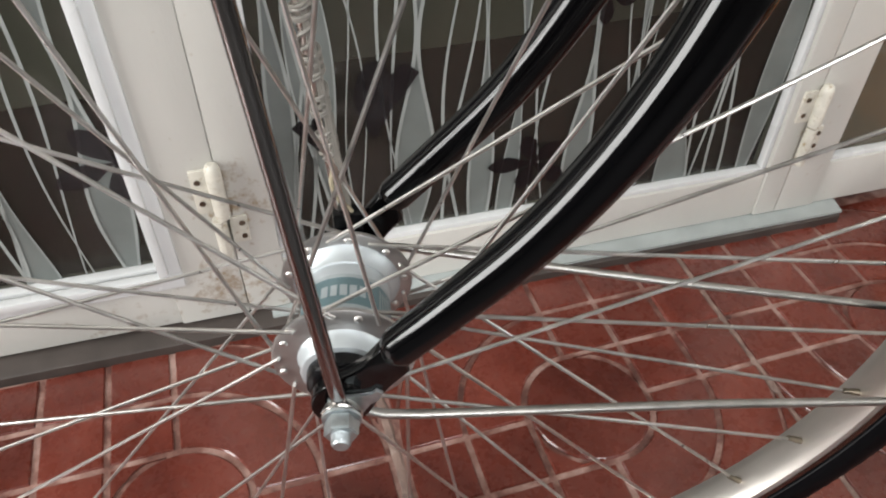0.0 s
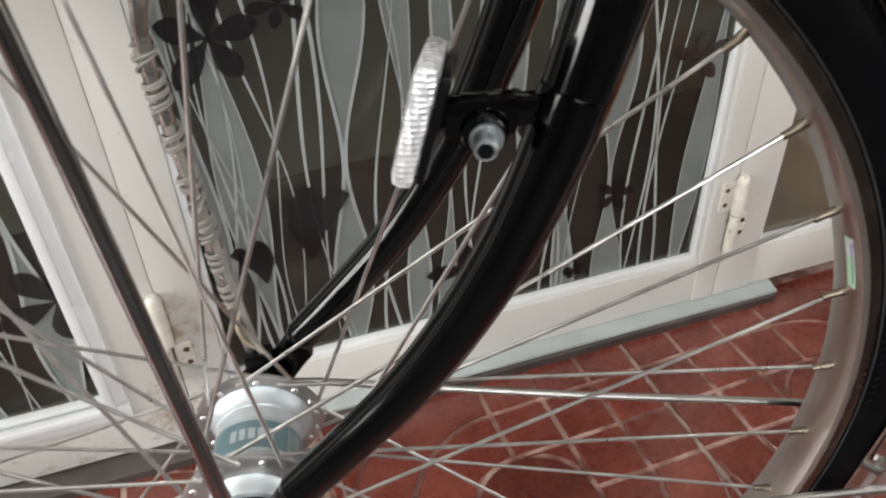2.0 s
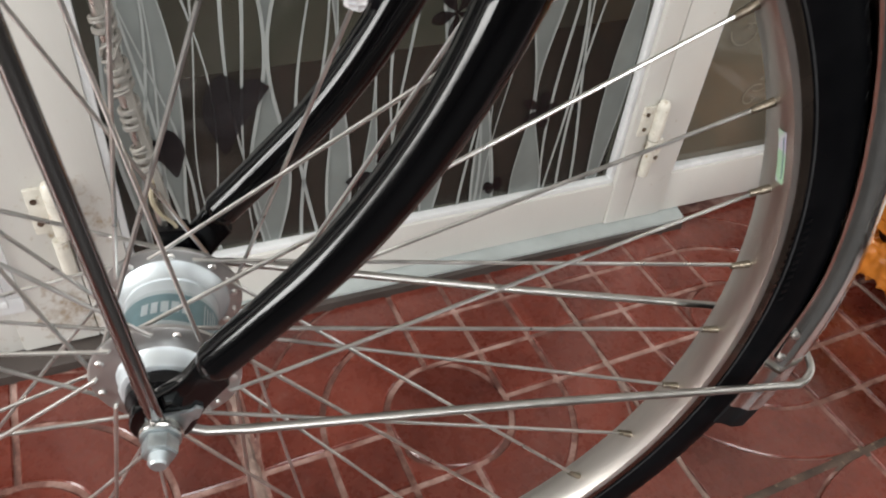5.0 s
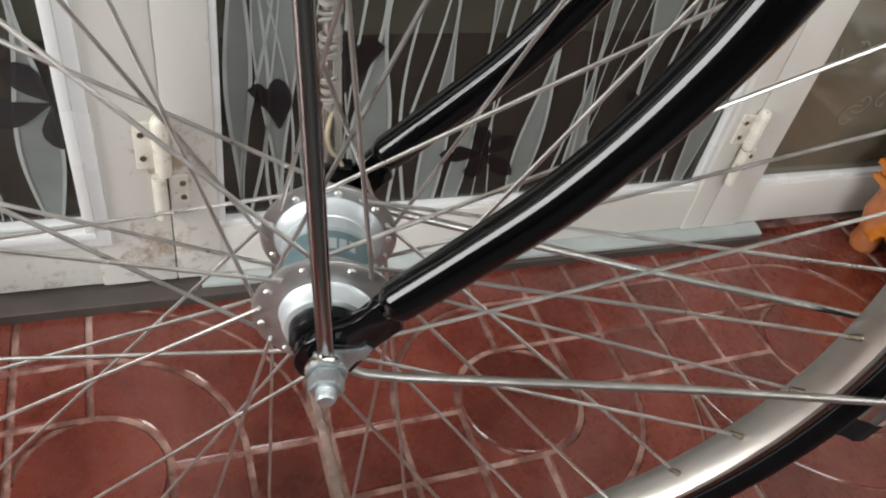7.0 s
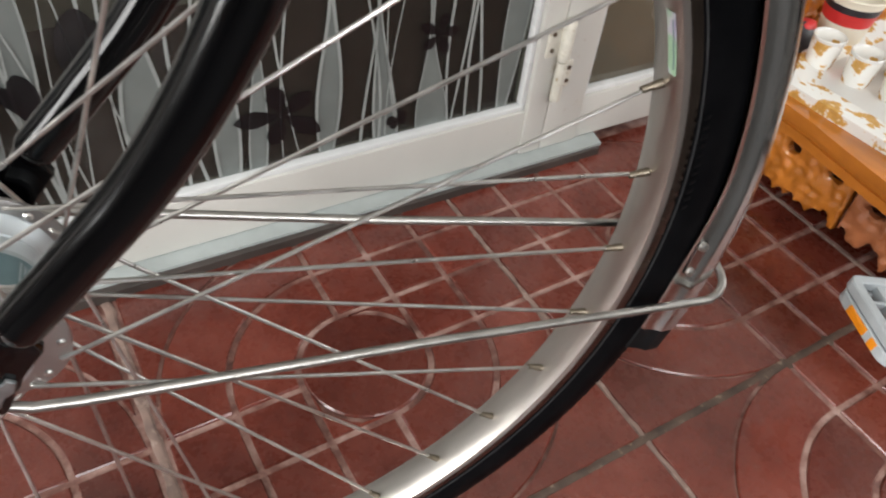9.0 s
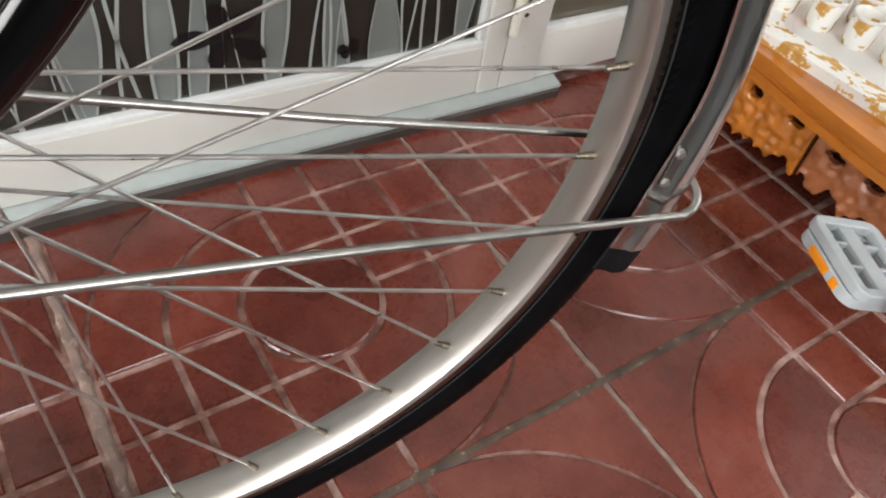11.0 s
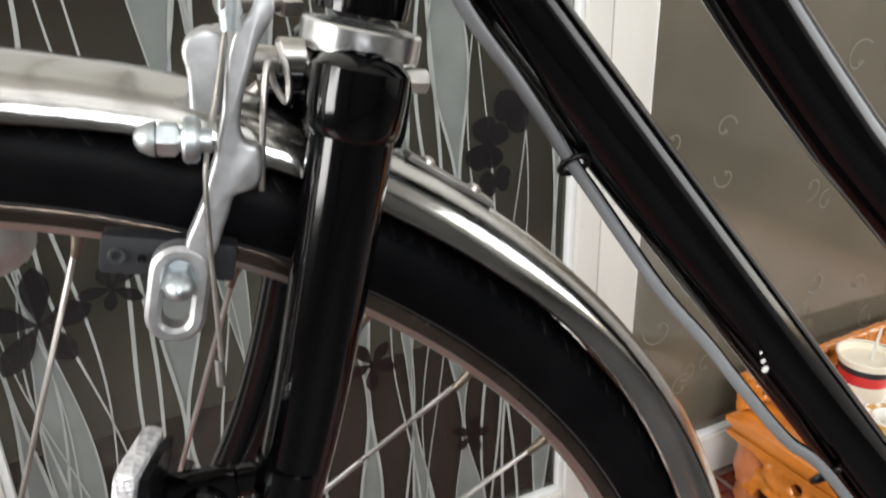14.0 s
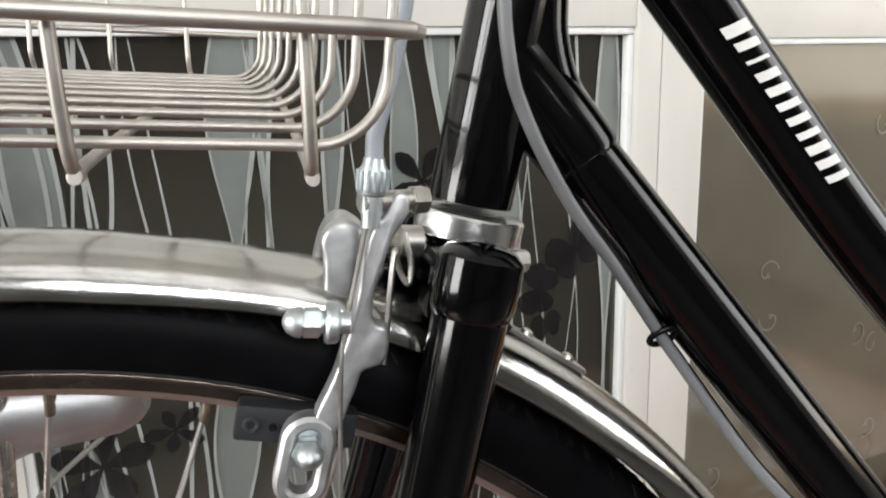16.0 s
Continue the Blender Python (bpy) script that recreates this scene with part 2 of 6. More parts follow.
def tyre_rubber():
    """Black rubber with slanted cuts on the shoulder and fine ribs on the wall, round the axle."""
    m, tree, p = nodes("tyre_rubber")
    tc, sep = tree.nodes.new("ShaderNodeTexCoord"), tree.nodes.new("ShaderNodeSeparateXYZ")
    link(tree, tc.outputs["Object"], sep.inputs[0])

    def math_node(op, a, b=None):
        n = tree.nodes.new("ShaderNodeMath")
        n.operation = op
        for i, v in enumerate((a, b)):
            if v is None:
                continue
            if isinstance(v, (int, float)):
                n.inputs[i].default_value = v
            else:
                link(tree, v, n.inputs[i])
        return n.outputs[0]

    x, y, z = sep.outputs
    ang = math_node("ARCTAN2", z, x)
    rad = math_node("SQRT", math_node("ADD", math_node("MULTIPLY", x, x), math_node("MULTIPLY", z, z)))
    around = math_node("MULTIPLY", ang, 72.0 / (2 * math.pi))
    saw = math_node("FRACT", math_node("ADD", around, math_node("MULTIPLY", rad, -32.0)))
    counter = math_node("FRACT", math_node("ADD", around, math_node("MULTIPLY", rad, 26.0)))
    deep = math_node("MULTIPLY", math_node("LESS_THAN", saw, 0.13), math_node("GREATER_THAN", rad, 0.3370))
    short = math_node("MULTIPLY", math_node("LESS_THAN", math_node("ABSOLUTE", math_node("SUBTRACT", saw, 0.36)), 0.035), math_node("GREATER_THAN", rad, 0.3380))
    fine = math_node("MULTIPLY", math_node("LESS_THAN", math_node("ABSOLUTE", math_node("SUBTRACT", saw, 0.62)), 0.02), math_node("GREATER_THAN", rad, 0.3370))
    back = math_node("MULTIPLY", math_node("LESS_THAN", counter, 0.05), math_node("GREATER_THAN", rad, 0.3370))
    cut = math_node("MINIMUM", math_node("ADD", math_node("ADD", deep, short), math_node("ADD", fine, back)), 1.0)
    band = math_node("GREATER_THAN", math_node("ABSOLUTE", y), 0.004)
    ribs = math_node("MULTIPLY", math_node("SINE", math_node("MULTIPLY", rad, 5200.0)), 0.004)
    height = math_node("ADD", math_node("SUBTRACT", 1.0, math_node("MULTIPLY", cut, band)), ribs)
    bump(tree, p, height, 0.9, 0.0022)
    grime = noise_tex(tree, coords(tree), 40, 5, 0.65)
    # the cuts are mixed to a slightly paler grey than the rubber around
    dusty = tree.nodes.new("ShaderNodeMix")
    dusty.data_type = "RGBA"
    link(tree, math_node("MULTIPLY", cut, band), dusty.inputs[0])
    link(tree, ramp(tree, grime, [(0.3, (0.0014, 0.0016, 0.0020)), (0.75, (0.0042, 0.0042, 0.0048))]), dusty.inputs[6])
    dusty.inputs[7].default_value = (0.006, 0.006, 0.006, 1)
    link(tree, dusty.outputs[2], p.inputs["Base Color"])
    p.inputs["Roughness"].default_value, p.inputs["Specular IOR Level"].default_value = 0.45, 0.045
    return m


def tinted_glass(name, colour, through, tint, rough):
    """Dark film on glass: glossy, mostly opaque, a share of the light passing through, tinted."""
    m = surface(name, colour, rough, 0, 0.25, 3, 0.0, 100, rough_vary=0.02)
    tree = m.node_tree
    clear, mix = tree.nodes.new("ShaderNodeBsdfTransparent"), tree.nodes.new("ShaderNodeMixShader")
    clear.inputs["Color"].default_value = (*tint, 1)
    mix.inputs[0].default_value = through
    link(tree, tree.nodes["Principled BSDF"].outputs[0], mix.inputs[1])
    link(tree, clear.outputs[0], mix.inputs[2])
    link(tree, mix.outputs[0], tree.nodes["Material Output"].inputs["Surface"])
    return m


M["glass_dark"] = tinted_glass("glass_dark", (0.050, 0.040, 0.034), 0.62, (0.90, 0.93, 0.87), 0.07)
M["glass_olive"] = tinted_glass("glass_olive", (0.125, 0.110, 0.082), 0.17, (0.90, 0.92, 0.80), 0.10)
M["petal_dark"].node_tree.nodes["Principled BSDF"].inputs["Alpha"].default_value = 0.90


def glazed_tile():
    """Dark red cement tile: mottled, scuffed, unevenly glossy, each piece a little different."""
    m, tree, p = nodes("tile")
    vec = coords(tree)
    info = tree.nodes.new("ShaderNodeObjectInfo")
    broad, mid, fine = noise_tex(tree, vec, 9, 5, 0.6), noise_tex(tree, vec, 55, 6, 0.7), noise_tex(tree, vec, 420, 3)
    col = ramp(tree, broad, [(0.30, (0.070, 0.0130, 0.0080)), (0.5, (0.132, 0.027, 0.0165)), (0.70, (0.180, 0.044, 0.029))])
    scuff = ramp(tree, mid, [(0.60, (0, 0, 0)), (0.72, (1, 1, 1))])
    stretched = noise_tex(tree, coords(tree, (3, 40, 1)), 12, 4, 0.7)
    streak = ramp(tree, stretched, [(0.66, (0, 0, 0)), (0.74, (1, 1, 1))])
    for mask, colour, share in ((scuff, (0.23, 0.115, 0.09, 1), 0.50), (streak, (0.21, 0.10, 0.078, 1), 0.40)):
        amount = tree.nodes.new("ShaderNodeMath")
        amount.operation = "MULTIPLY"
        link(tree, mask, amount.inputs[0])
        amount.inputs[1].default_value = share
        mix = tree.nodes.new("ShaderNodeMix")
        mix.data_type = "RGBA"
        link(tree, amount.outputs[0], mix.inputs[0])
        link(tree, col, mix.inputs[6])
        mix.inputs[7].default_value = colour
        col = mix.outputs[2]
    hsv, shift = tree.nodes.new("ShaderNodeHueSaturation"), tree.nodes.new("ShaderNodeMapRange")
    shift.inputs["To Min"].default_value, shift.inputs["To Max"].default_value = 0.80, 1.20
    link(tree, info.outputs["Random"], shift.inputs["Value"])
    link(tree, shift.outputs[0], hsv.inputs["Value"])
    link(tree, col, hsv.inputs["Color"])
    link(tree, hsv.outputs[0], p.inputs["Base Color"])
    rr = tree.nodes.new("ShaderNodeMapRange")
    rr.inputs["To Min"].default_value, rr.inputs["To Max"].default_value = 0.10, 0.46
    link(tree, mid, rr.inputs["Value"])
    link(tree, rr.outputs[0], p.inputs["Roughness"])
    p.inputs["Coat Weight"].default_value, p.inputs["Coat Roughness"].default_value = 0.4, 0.12
    both = tree.nodes.new("ShaderNodeMath")
    both.operation = "MULTIPLY_ADD"
    link(tree, mid, both.inputs[0])
    both.inputs[1].default_value = 2.0
    link(tree, fine, both.inputs[2])
    bump(tree, p, both.outputs[0], 0.35, 0.0005)
    return m


def dusty_joint():
    """Cement between the tiles: pale pink dust in patches, scuffed away to the dark red body in others."""
    m, tree, p = nodes("grout")
    vec = coords(tree)
    broad, mid, fine = noise_tex(tree, vec, 7, 4, 0.6), noise_tex(tree, vec, 34, 5, 0.7), noise_tex(tree, vec, 260, 3, 0.6)
    both = tree.nodes.new("ShaderNodeMix")
    both.inputs[0].default_value = 0.62
    link(tree, broad, both.inputs[2])
    link(tree, mid, both.inputs[3])
    col = ramp(tree, both.outputs[0], [(0.36, (0.075, 0.030, 0.024)), (0.46, (0.19, 0.090, 0.070)), (0.54, (0.34, 0.205, 0.170)), (0.66, (0.52, 0.37, 0.32))])
    link(tree, col, p.inputs["Base Color"])
    rr = tree.nodes.new("ShaderNodeMapRange")
    rr.inputs["To Min"].default_value, rr.inputs["To Max"].default_value = 0.30, 0.70
    link(tree, mid, rr.inputs["Value"])
    link(tree, rr.outputs[0], p.inputs["Roughness"])
    bump(tree, p, fine, 0.6, 0.0008)
    return m


def sticker():
    """Foil that turns from lilac to pale green."""
    m, tree, p = nodes("sticker")
    col = ramp(tree, noise_tex(tree, coords(tree), 55, 2), [(0.40, (0.50, 0.44, 0.66)), (0.52, (0.62, 0.63, 0.66)), (0.60, (0.42, 0.64, 0.44))])
    link(tree, col, p.inputs["Base Color"])
    p.inputs["Roughness"].default_value, p.inputs["Metallic"].default_value = 0.3, 0.2
    return m


def stained_paint():
    """Cream door paint: faint brush marks, brown stains round the hinge and chips along the foot."""
    m = surface("white_paint", (0.565, 0.556, 0.515), 0.38, 0, 0.05, 9, 0.35, 260, stretch=(1, 1, 0.35), dirt=((0.34, 0.28, 0.21), 0.24), rough_vary=0.12)
    tree = m.node_tree
    p = tree.nodes["Principled BSDF"]
    col = p.inputs["Base Color"].links[0].from_socket
    tc = tree.nodes.new("ShaderNodeTexCoord")
    spots = noise_tex(tree, coords(tree), 75, 6, 0.72)
    for centre, reach, colour, level in (((-0.066, 0.342, 0.172), 0.060, (0.30, 0.21, 0.11, 1), 0.40), ((-0.085, 0.342, 0.060), 0.090, (0.30, 0.22, 0.14, 1), 0.44), ((-0.20, 0.342, 0.012), 0.13, (0.27, 0.19, 0.12, 1), 0.50), ((0.582, 0.342, 0.145), 0.050, (0.36, 0.29, 0.2, 1), 0.50)):
        dist = tree.nodes.new("ShaderNodeVectorMath")
        dist.operation = "DISTANCE"
        link(tree, tc.outputs["Object"], dist.inputs[0])
        dist.inputs[1].default_value = centre
        near = tree.nodes.new("ShaderNodeMapRange")
        near.inputs["From Min"].default_value, near.inputs["From Max"].default_value = 0.0, reach
        near.inputs["To Min"].default_value, near.inputs["To Max"].default_value = 0.28, 0.0
        link(tree, dist.outputs["Value"], near.inputs["Value"])
        total = tree.nodes.new("ShaderNodeMath")
        link(tree, near.outputs[0], total.inputs[0])
        link(tree, spots, total.inputs[1])
        mask = ramp(tree, total.outputs[0], [(level + 0.24, (0, 0, 0)), (level + 0.40, (0.8, 0.8, 0.8))])
        mix = tree.nodes.new("ShaderNodeMix")
        mix.data_type = "RGBA"
        link(tree, mask, mix.inputs[0])
        link(tree, col, mix.inputs[6])
        mix.inputs[7].default_value = colour
        col = mix.outputs[2]
    link(tree, col, p.inputs["Base Color"])
    return m


M["tile"], M["white_paint"], M["grout"], M["sticker"] = glazed_tile(), stained_paint(), dusty_joint(), sticker()
M["gilded"], M["prism"], M["tyre"] = gilded(), prism(), tyre_rubber()


# ---- mesh tools ----
def part(name, bm, material, parent=None, label="", smooth=True):
    me = bpy.data.meshes.new(name)
    bmesh.ops.recalc_face_normals(bm, faces=bm.faces)
    bm.to_mesh(me)
    bm.free()
    me.materials.append(M[material])
    if smooth:
        me.shade_smooth()
        me.set_sharp_from_angle(angle=radians(38))
    ob = new(name, me)
    ob.parent = parent
    if label:
        ob["label"] = label
    return ob


def again(ob, m, parent=None):
    """Another piece on the same mesh, at the pose m within its parent."""
    two = new(ob.name, ob.data)
    two.parent = parent or ob.parent
    two.matrix_basis = m
    return two


def thing(name, label, category, m=None, group=""):
    ob = tagged(new(name), label, category, group)
    ob.empty_display_size = 0.05
    if m is not None:
        ob.matrix_world = m
    return ob


def box(lo, hi, bevel=0.0, bm=None, m=None):
    bm = bm or bmesh.new()
    made = bmesh.ops.create_cube(bm, size=1)["verts"]
    for v in made:
        v.co = Vector([lo[i] + (v.co[i] + 0.5) * (hi[i] - lo[i]) for i in range(3)])
        if m is not None:
            v.co = m @ v.co
    if bevel:
        es = list({e for v in made for e in v.link_edges})
        bmesh.ops.bevel(bm, geom=es, offset=bevel, segments=2, affect="EDGES", profile=0.6)
    return bm


def smooth_path(pts, steps=8):
    """A smooth curve through points of any size (Catmull-Rom)."""
    p = [Vector(q) for q in pts]
    p = [2 * p[0] - p[1], *p, 2 * p[-1] - p[-2]]
    out = []
    for i in range(1, len(p) - 2):
        for s in range(steps):
            t = s / steps
            a, b, c, d = p[i - 1], p[i], p[i + 1], p[i + 2]
            out.append(0.5 * (2 * b + (c - a) * t + (2 * a - 5 * b + 4 * c - d) * t * t + (3 * b - a - 3 * c + d) * t ** 3))
    return [*out, p[-2]]


def tube(pts, radius, seg=12, bm=None, closed=False, caps=True, flat=1.0):
    """A round bar along points; radius one number or one a point."""
    bm = bm or bmesh.new()
    pts = [Vector(q) for q in pts]
    n = len(pts)
    rad = radius if isinstance(radius, (list, tuple)) else [radius] * n
    rings, side = [], None
    for i, q in enumerate(pts):
        a, b = pts[i - 1] if (i or closed) else q, pts[(i + 1) % n] if (i < n - 1 or closed) else q
        d = (b - a).normalized()
        if side is None:
            side = d.cross(Vector((0, 1, 0)) if abs(d.y) < 0.9 else Vector((1, 0, 0))).normalized()
        side = (side - d * side.dot(d)).normalized()
        up = d.cross(side)
        rings.append([bm.verts.new(q + rad[i] * (math.cos(2 * math.pi * k / seg) * side + flat * math.sin(2 * math.pi * k / seg) * up)) for k in range(seg)])
    for i in range(n if closed else n - 1):
        a, b = rings[i], rings[(i + 1) % n]
        for k in range(seg):
            bm.faces.new((a[k], a[(k + 1) % seg], b[(k + 1) % seg], b[k]))
    if caps and not closed:
        bm.faces.new(rings[0][::-1])
        bm.faces.new(rings[-1])
    return bm


def turned(profile, seg=48, a0=0.0, a1=360.0, bm=None, m=None, closed=False):
    """A profile of (y, r) turned round the y axis; a0, a1: the sweep, in degrees from x towards z."""
    bm = bm or bmesh.new()
    whole = abs(a1 - a0) >= 359.9
    count = seg if whole else seg + 1
    rings = []
    for i in range(count):
        a = radians(a0 + (a1 - a0) * i / seg)
        ring = [bm.verts.new((r * math.cos(a), y, r * math.sin(a))) for y, r in profile]
        if m is not None:
            for v in ring:
                v.co = m @ v.co
        rings.append(ring)
    n = len(profile)
    for i in range(seg):
        a, b = rings[i], rings[(i + 1) % count]
        for k in range(n if closed else n - 1):
            bm.faces.new((a[k], a[(k + 1) % n], b[(k + 1) % n], b[k]))
    if not whole and closed:
        bm.faces.new(rings[0])
        bm.faces.new(rings[-1][::-1])
    return bm


def lathe_z(profile, seg=32, bm=None, m=None):
    """A profile of (r, z) turned round the z axis."""
    turn = Matrix.Rotation(radians(90), 4, "X")
    return turned([(z, r) for r, z in profile], seg, bm=bm, m=(m or Matrix()) @ turn)


def prism_of(outline, depth, m=None, bevel=0.0, bm=None):
    """A plate: an outline of (x, z) given depth along y, both ways from 0."""
    bm = bm or bmesh.new()
    f = [bm.verts.new((x, -depth / 2, z)) for x, z in outline]
    b = [bm.verts.new((x, depth / 2, z)) for x, z in outline]
    n = len(outline)
    faces = [bm.faces.new(f), bm.faces.new(b[::-1])]
    for i in range(n):
        bm.faces.new((f[i], b[i], b[(i + 1) % n], f[(i + 1) % n]))
    if bevel:
        es = list({e for fc in faces for e in fc.edges})
        new_geom = bmesh.ops.bevel(bm, geom=es, offset=bevel, segments=2, affect="EDGES")
        f = b = [v for v in bm.verts]
    if m is not None:
        for v in {*f, *b}:
            v.co = m @ v.co
    return bm


def hexagon(r):
    return [(r * math.cos(math.pi / 3 * i), r * math.sin(math.pi / 3 * i)) for i in range(6)]


def along(p, d):
    """A pose at p whose y axis points along d."""
    return Matrix.Translation(p) @ Vector(d).to_track_quat("Y", "Z").to_matrix().to_4x4()


# ---- the setting: floor, walls, doors ----
TILE, JOINT, U0, V0 = 0.388, 0.0032, 0.053, -0.059
P = TILE / 6


def arc(r, a, b, n):
    return [(r * math.cos(radians(a + (b - a) * i / n)), r * math.sin(radians(a + (b - a) * i / n))) for i in range(n + 1)]


def tile_outlines():
    """The raised pieces of one tile, centre at 0: rings in two quarters, squares in the others."""
    g = JOINT
    yield arc(P - g, 0, 360, 40)[:-1]
    for turn in (0, 180):                              # rings: upper left and lower right
        for k in (1, 2):
            r0, r1 = k * P + g, (k + 1) * P - g
            d0, d1 = math.degrees(g / r0), math.degrees(g / r1)
            yield arc(r0, 90 + turn + d0, 180 + turn - d0, 14) + arc(r1, 180 + turn - d1, 90 + turn + d1, 18)
        h, r = 3 * P - g, 3 * P + g * 0.2
        c, s = math.cos(radians(turn)), math.sin(radians(turn))
        a0 = math.degrees(math.acos(min(1, h / r)))
        a0 = max(a0, 12)
        corner = arc(r, 90 + a0, 180 - a0, 14)
        corner = [(max(-h, x), min(h, y)) for x, y in corner] + [(-h, corner[-1][1]), (-h, h), (corner[0][0], h)]
        yield [(x * c - y * s, x * s + y * c) for x, y in corner]
    for turn in (0, 180):                              # squares: upper right and lower left
        c, s = math.cos(radians(turn)), math.sin(radians(turn))
        for i in range(3):
            for j in range(3):
                x0, x1, y0, y1 = i * P + g, (i + 1) * P - g, j * P + g, (j + 1) * P - g
                if i == j == 0:
                    cut = math.degrees(math.asin((P + g) and min(1, g * 3.2 / (P + g))))
                    q = [(min(x, x1), min(y, y1)) for x, y in arc(P + g, cut, 90 - cut, 8)]
                    q = [(x1, q[0][1])] + [v for v in q if v[0] < x1 and v[1] < y1] + [(q[-1][0], y1), (x1, y1)]
                else:
                    q = [(x0, y0), (x1, y0), (x1, y1), (x0, y1)]
                yield [(x * c - y * s, x * s + y * c) for x, y in q]


def slab_data(outline, top, depth=0.006, ch=0.0016):
    """Vertices and faces of a low piece with chamfered edges."""
    n = len(outline)
    cx, cy = sum(p[0] for p in outline) / n, sum(p[1] for p in outline) / n

    def pull(x, y, d):
        l = math.hypot(x - cx, y - cy)
        f = max(0.0, 1 - d / l)
        return cx + (x - cx) * f, cy + (y - cy) * f

    vs = [(x, y, -depth) for x, y in outline] + [(x, y, top - ch) for x, y in outline] + [(*pull(x, y, ch), top) for x, y in outline]
    fs = [(r * n + i, r * n + (i + 1) % n, (r + 1) * n + (i + 1) % n, (r + 1) * n + i) for r in range(2) for i in range(n)]
    return vs, [*fs, tuple(range(2 * n, 3 * n))]


OUTLINES = list(tile_outlines())
bm = box((-2.3, -3.0, -0.15), (2.2, 1.2, -0.003))
floor = tagged(part("floor", bm, "grout", smooth=False), "dark red patterned floor tiles with dusty pinkish joints", "floor", kind="structure")
floor.matrix_world = ROOM

# front of each leaf, and the panes set back from it
FRONT, PANE = 0.342, 0.359


def leaf(name, u0, u1, g0, g1, low, rail, pane_material, moulding=False):
    ob = tagged(thing(name, "cream-white painted folding door leaf with dark patterned glass" if pane_material == "glass_dark" else "cream-white painted door leaf with olive tinted glass", "door"), kind="structure")
    ob.matrix_world = DOORS
    back = FRONT + 0.032
    foot, head = 0.016, 2.0
    part("stile", box((u0, FRONT, foot), (g0, back, head), 0.002), "white_paint", ob)
    part("stile", box((g1, FRONT, foot), (u1, back, head), 0.002), "white_paint", ob)
    part("rail", box((g0, FRONT + 0.003, foot), (g1, back - 0.003, low), 0.0015), "white_paint", ob)
    part("rail", box((g0, FRONT + 0.003, rail), (g1, back - 0.003, rail + 0.1), 0.0015), "white_paint", ob)
    part("rail", box((g0, FRONT + 0.003, 1.88), (g1, back - 0.003, head), 0.0015), "white_paint", ob)
    for a, b in ((low, rail), (rail + 0.1, 1.88)):
        # the upper field is unseen; painted pale to brighten the mudguard's reflection
        part("pane" if a == low else "panel", box((g0 - 0.004, PANE, a - 0.004), (g1 + 0.004, PANE + 0.005, b + 0.004)), pane_material if a == low else "white_paint", ob)
        w = 0.007
        for lo, hi in (((g0, a), (g1, a + w)), ((g0, b - w), (g1, b)), ((g0, a + w), (g0 + w, b - w)), ((g1 - w, a + w), (g1, b - w))):
            part("bead", box((lo[0], FRONT + 0.006, lo[1]), (hi[0], PANE, hi[1]), 0.002), "white_gloss", ob)
    if moulding:
        for w, out, lift in ((0.020, 0.016, 0.004), (0.010, 0.004, 0.009)):
            for lo, hi in (((g0 - out, low - out), (g1 + out, low - out + w)), ((g0 - out, low - out + w), (g0 - out + w, rail)), ((g1 + out - w, low - out + w), (g1 + out, rail))):
                part("moulding", box((lo[0], FRONT - lift, lo[1]), (hi[0], FRONT + 0.002, hi[1]), 0.0025), "white_gloss", ob)
    return ob


door_a = leaf("door_1", -0.70, -0.0733, -0.63, -0.1445, 0.0900, 0.79, "glass_dark", True)
door_b = leaf("door_2", -0.0727, 0.5767, -0.0290, 0.5470, 0.0800, 0.7975, "glass_dark")
door_c = leaf("door_3", 0.5773, 1.225, 0.6330, 1.172, 0.0800, 0.7860, "glass_olive")

for ob, u, z0 in ((door_a, -0.0730, 0.205), (door_b, 0.5770, 0.030)):
    part("seam_strip", box((u - 0.0022, FRONT + 0.0022, z0), (u + 0.0022, FRONT + 0.0070, 1.99)), "white_paint", ob)


def hinge(u, top, mid, low, side, slip=0.0):
    """A painted lift-off hinge: two plates with screws, two barrels. side: -1 has its upper plate on the near leaf."""
    ob = thing("hinge", "white painted lift-off hinge with dark screws on the door", "hinge", DOORS, "hinges of the folding doors")
    y = FRONT - 0.001
    for z0, z1, s in ((mid + 0.004, top - 0.008, side), (low + 0.012, mid - 0.006, -side)):
        u0, u1 = (u - 0.0225, u - 0.004) if s < 0 else (u + 0.004, u + 0.0205)
        part("plate", box((u0, y - 0.0022, z0), (u1, y + 0.002, z1), 0.0016), "hinge_paint", ob)
        for f in (0.25, 0.75):
            c = (0.5 * (u0 + u1) + 0.003 * s, y - 0.0028, z0 + f * (z1 - z0))
            part("screw", turned([(0.0012, 0.0), (0.0012, 0.0026), (-0.0004, 0.003), (-0.0004, 0.0)], 12, m=Matrix.Translation(c)), "brass", ob)
    part("barrel", lathe_z([(0, mid), (0.0068, mid), (0.0075, mid + 0.003), (0.0075, top - 0.006), (0.006, top - 0.001), (0.0035, top + 0.001), (0, top + 0.001)], 18, m=Matrix.Translation((u, y - 0.006, 0))), "hinge_paint", ob)
    part("barrel", lathe_z([(0, low), (0.0062, low), (0.0066, low + 0.002), (0.0066, mid - 0.002), (0, mid - 0.002)], 18, m=Matrix.Translation((u + slip, y - 0.006, 0))), "hinge_paint", ob)
    return ob


hinge(-0.0752, 0.2225, 0.1600, 0.1090, -1, -0.005)
hinge(0.5780, 0.2025, 0.1500, 0.0965, -1)

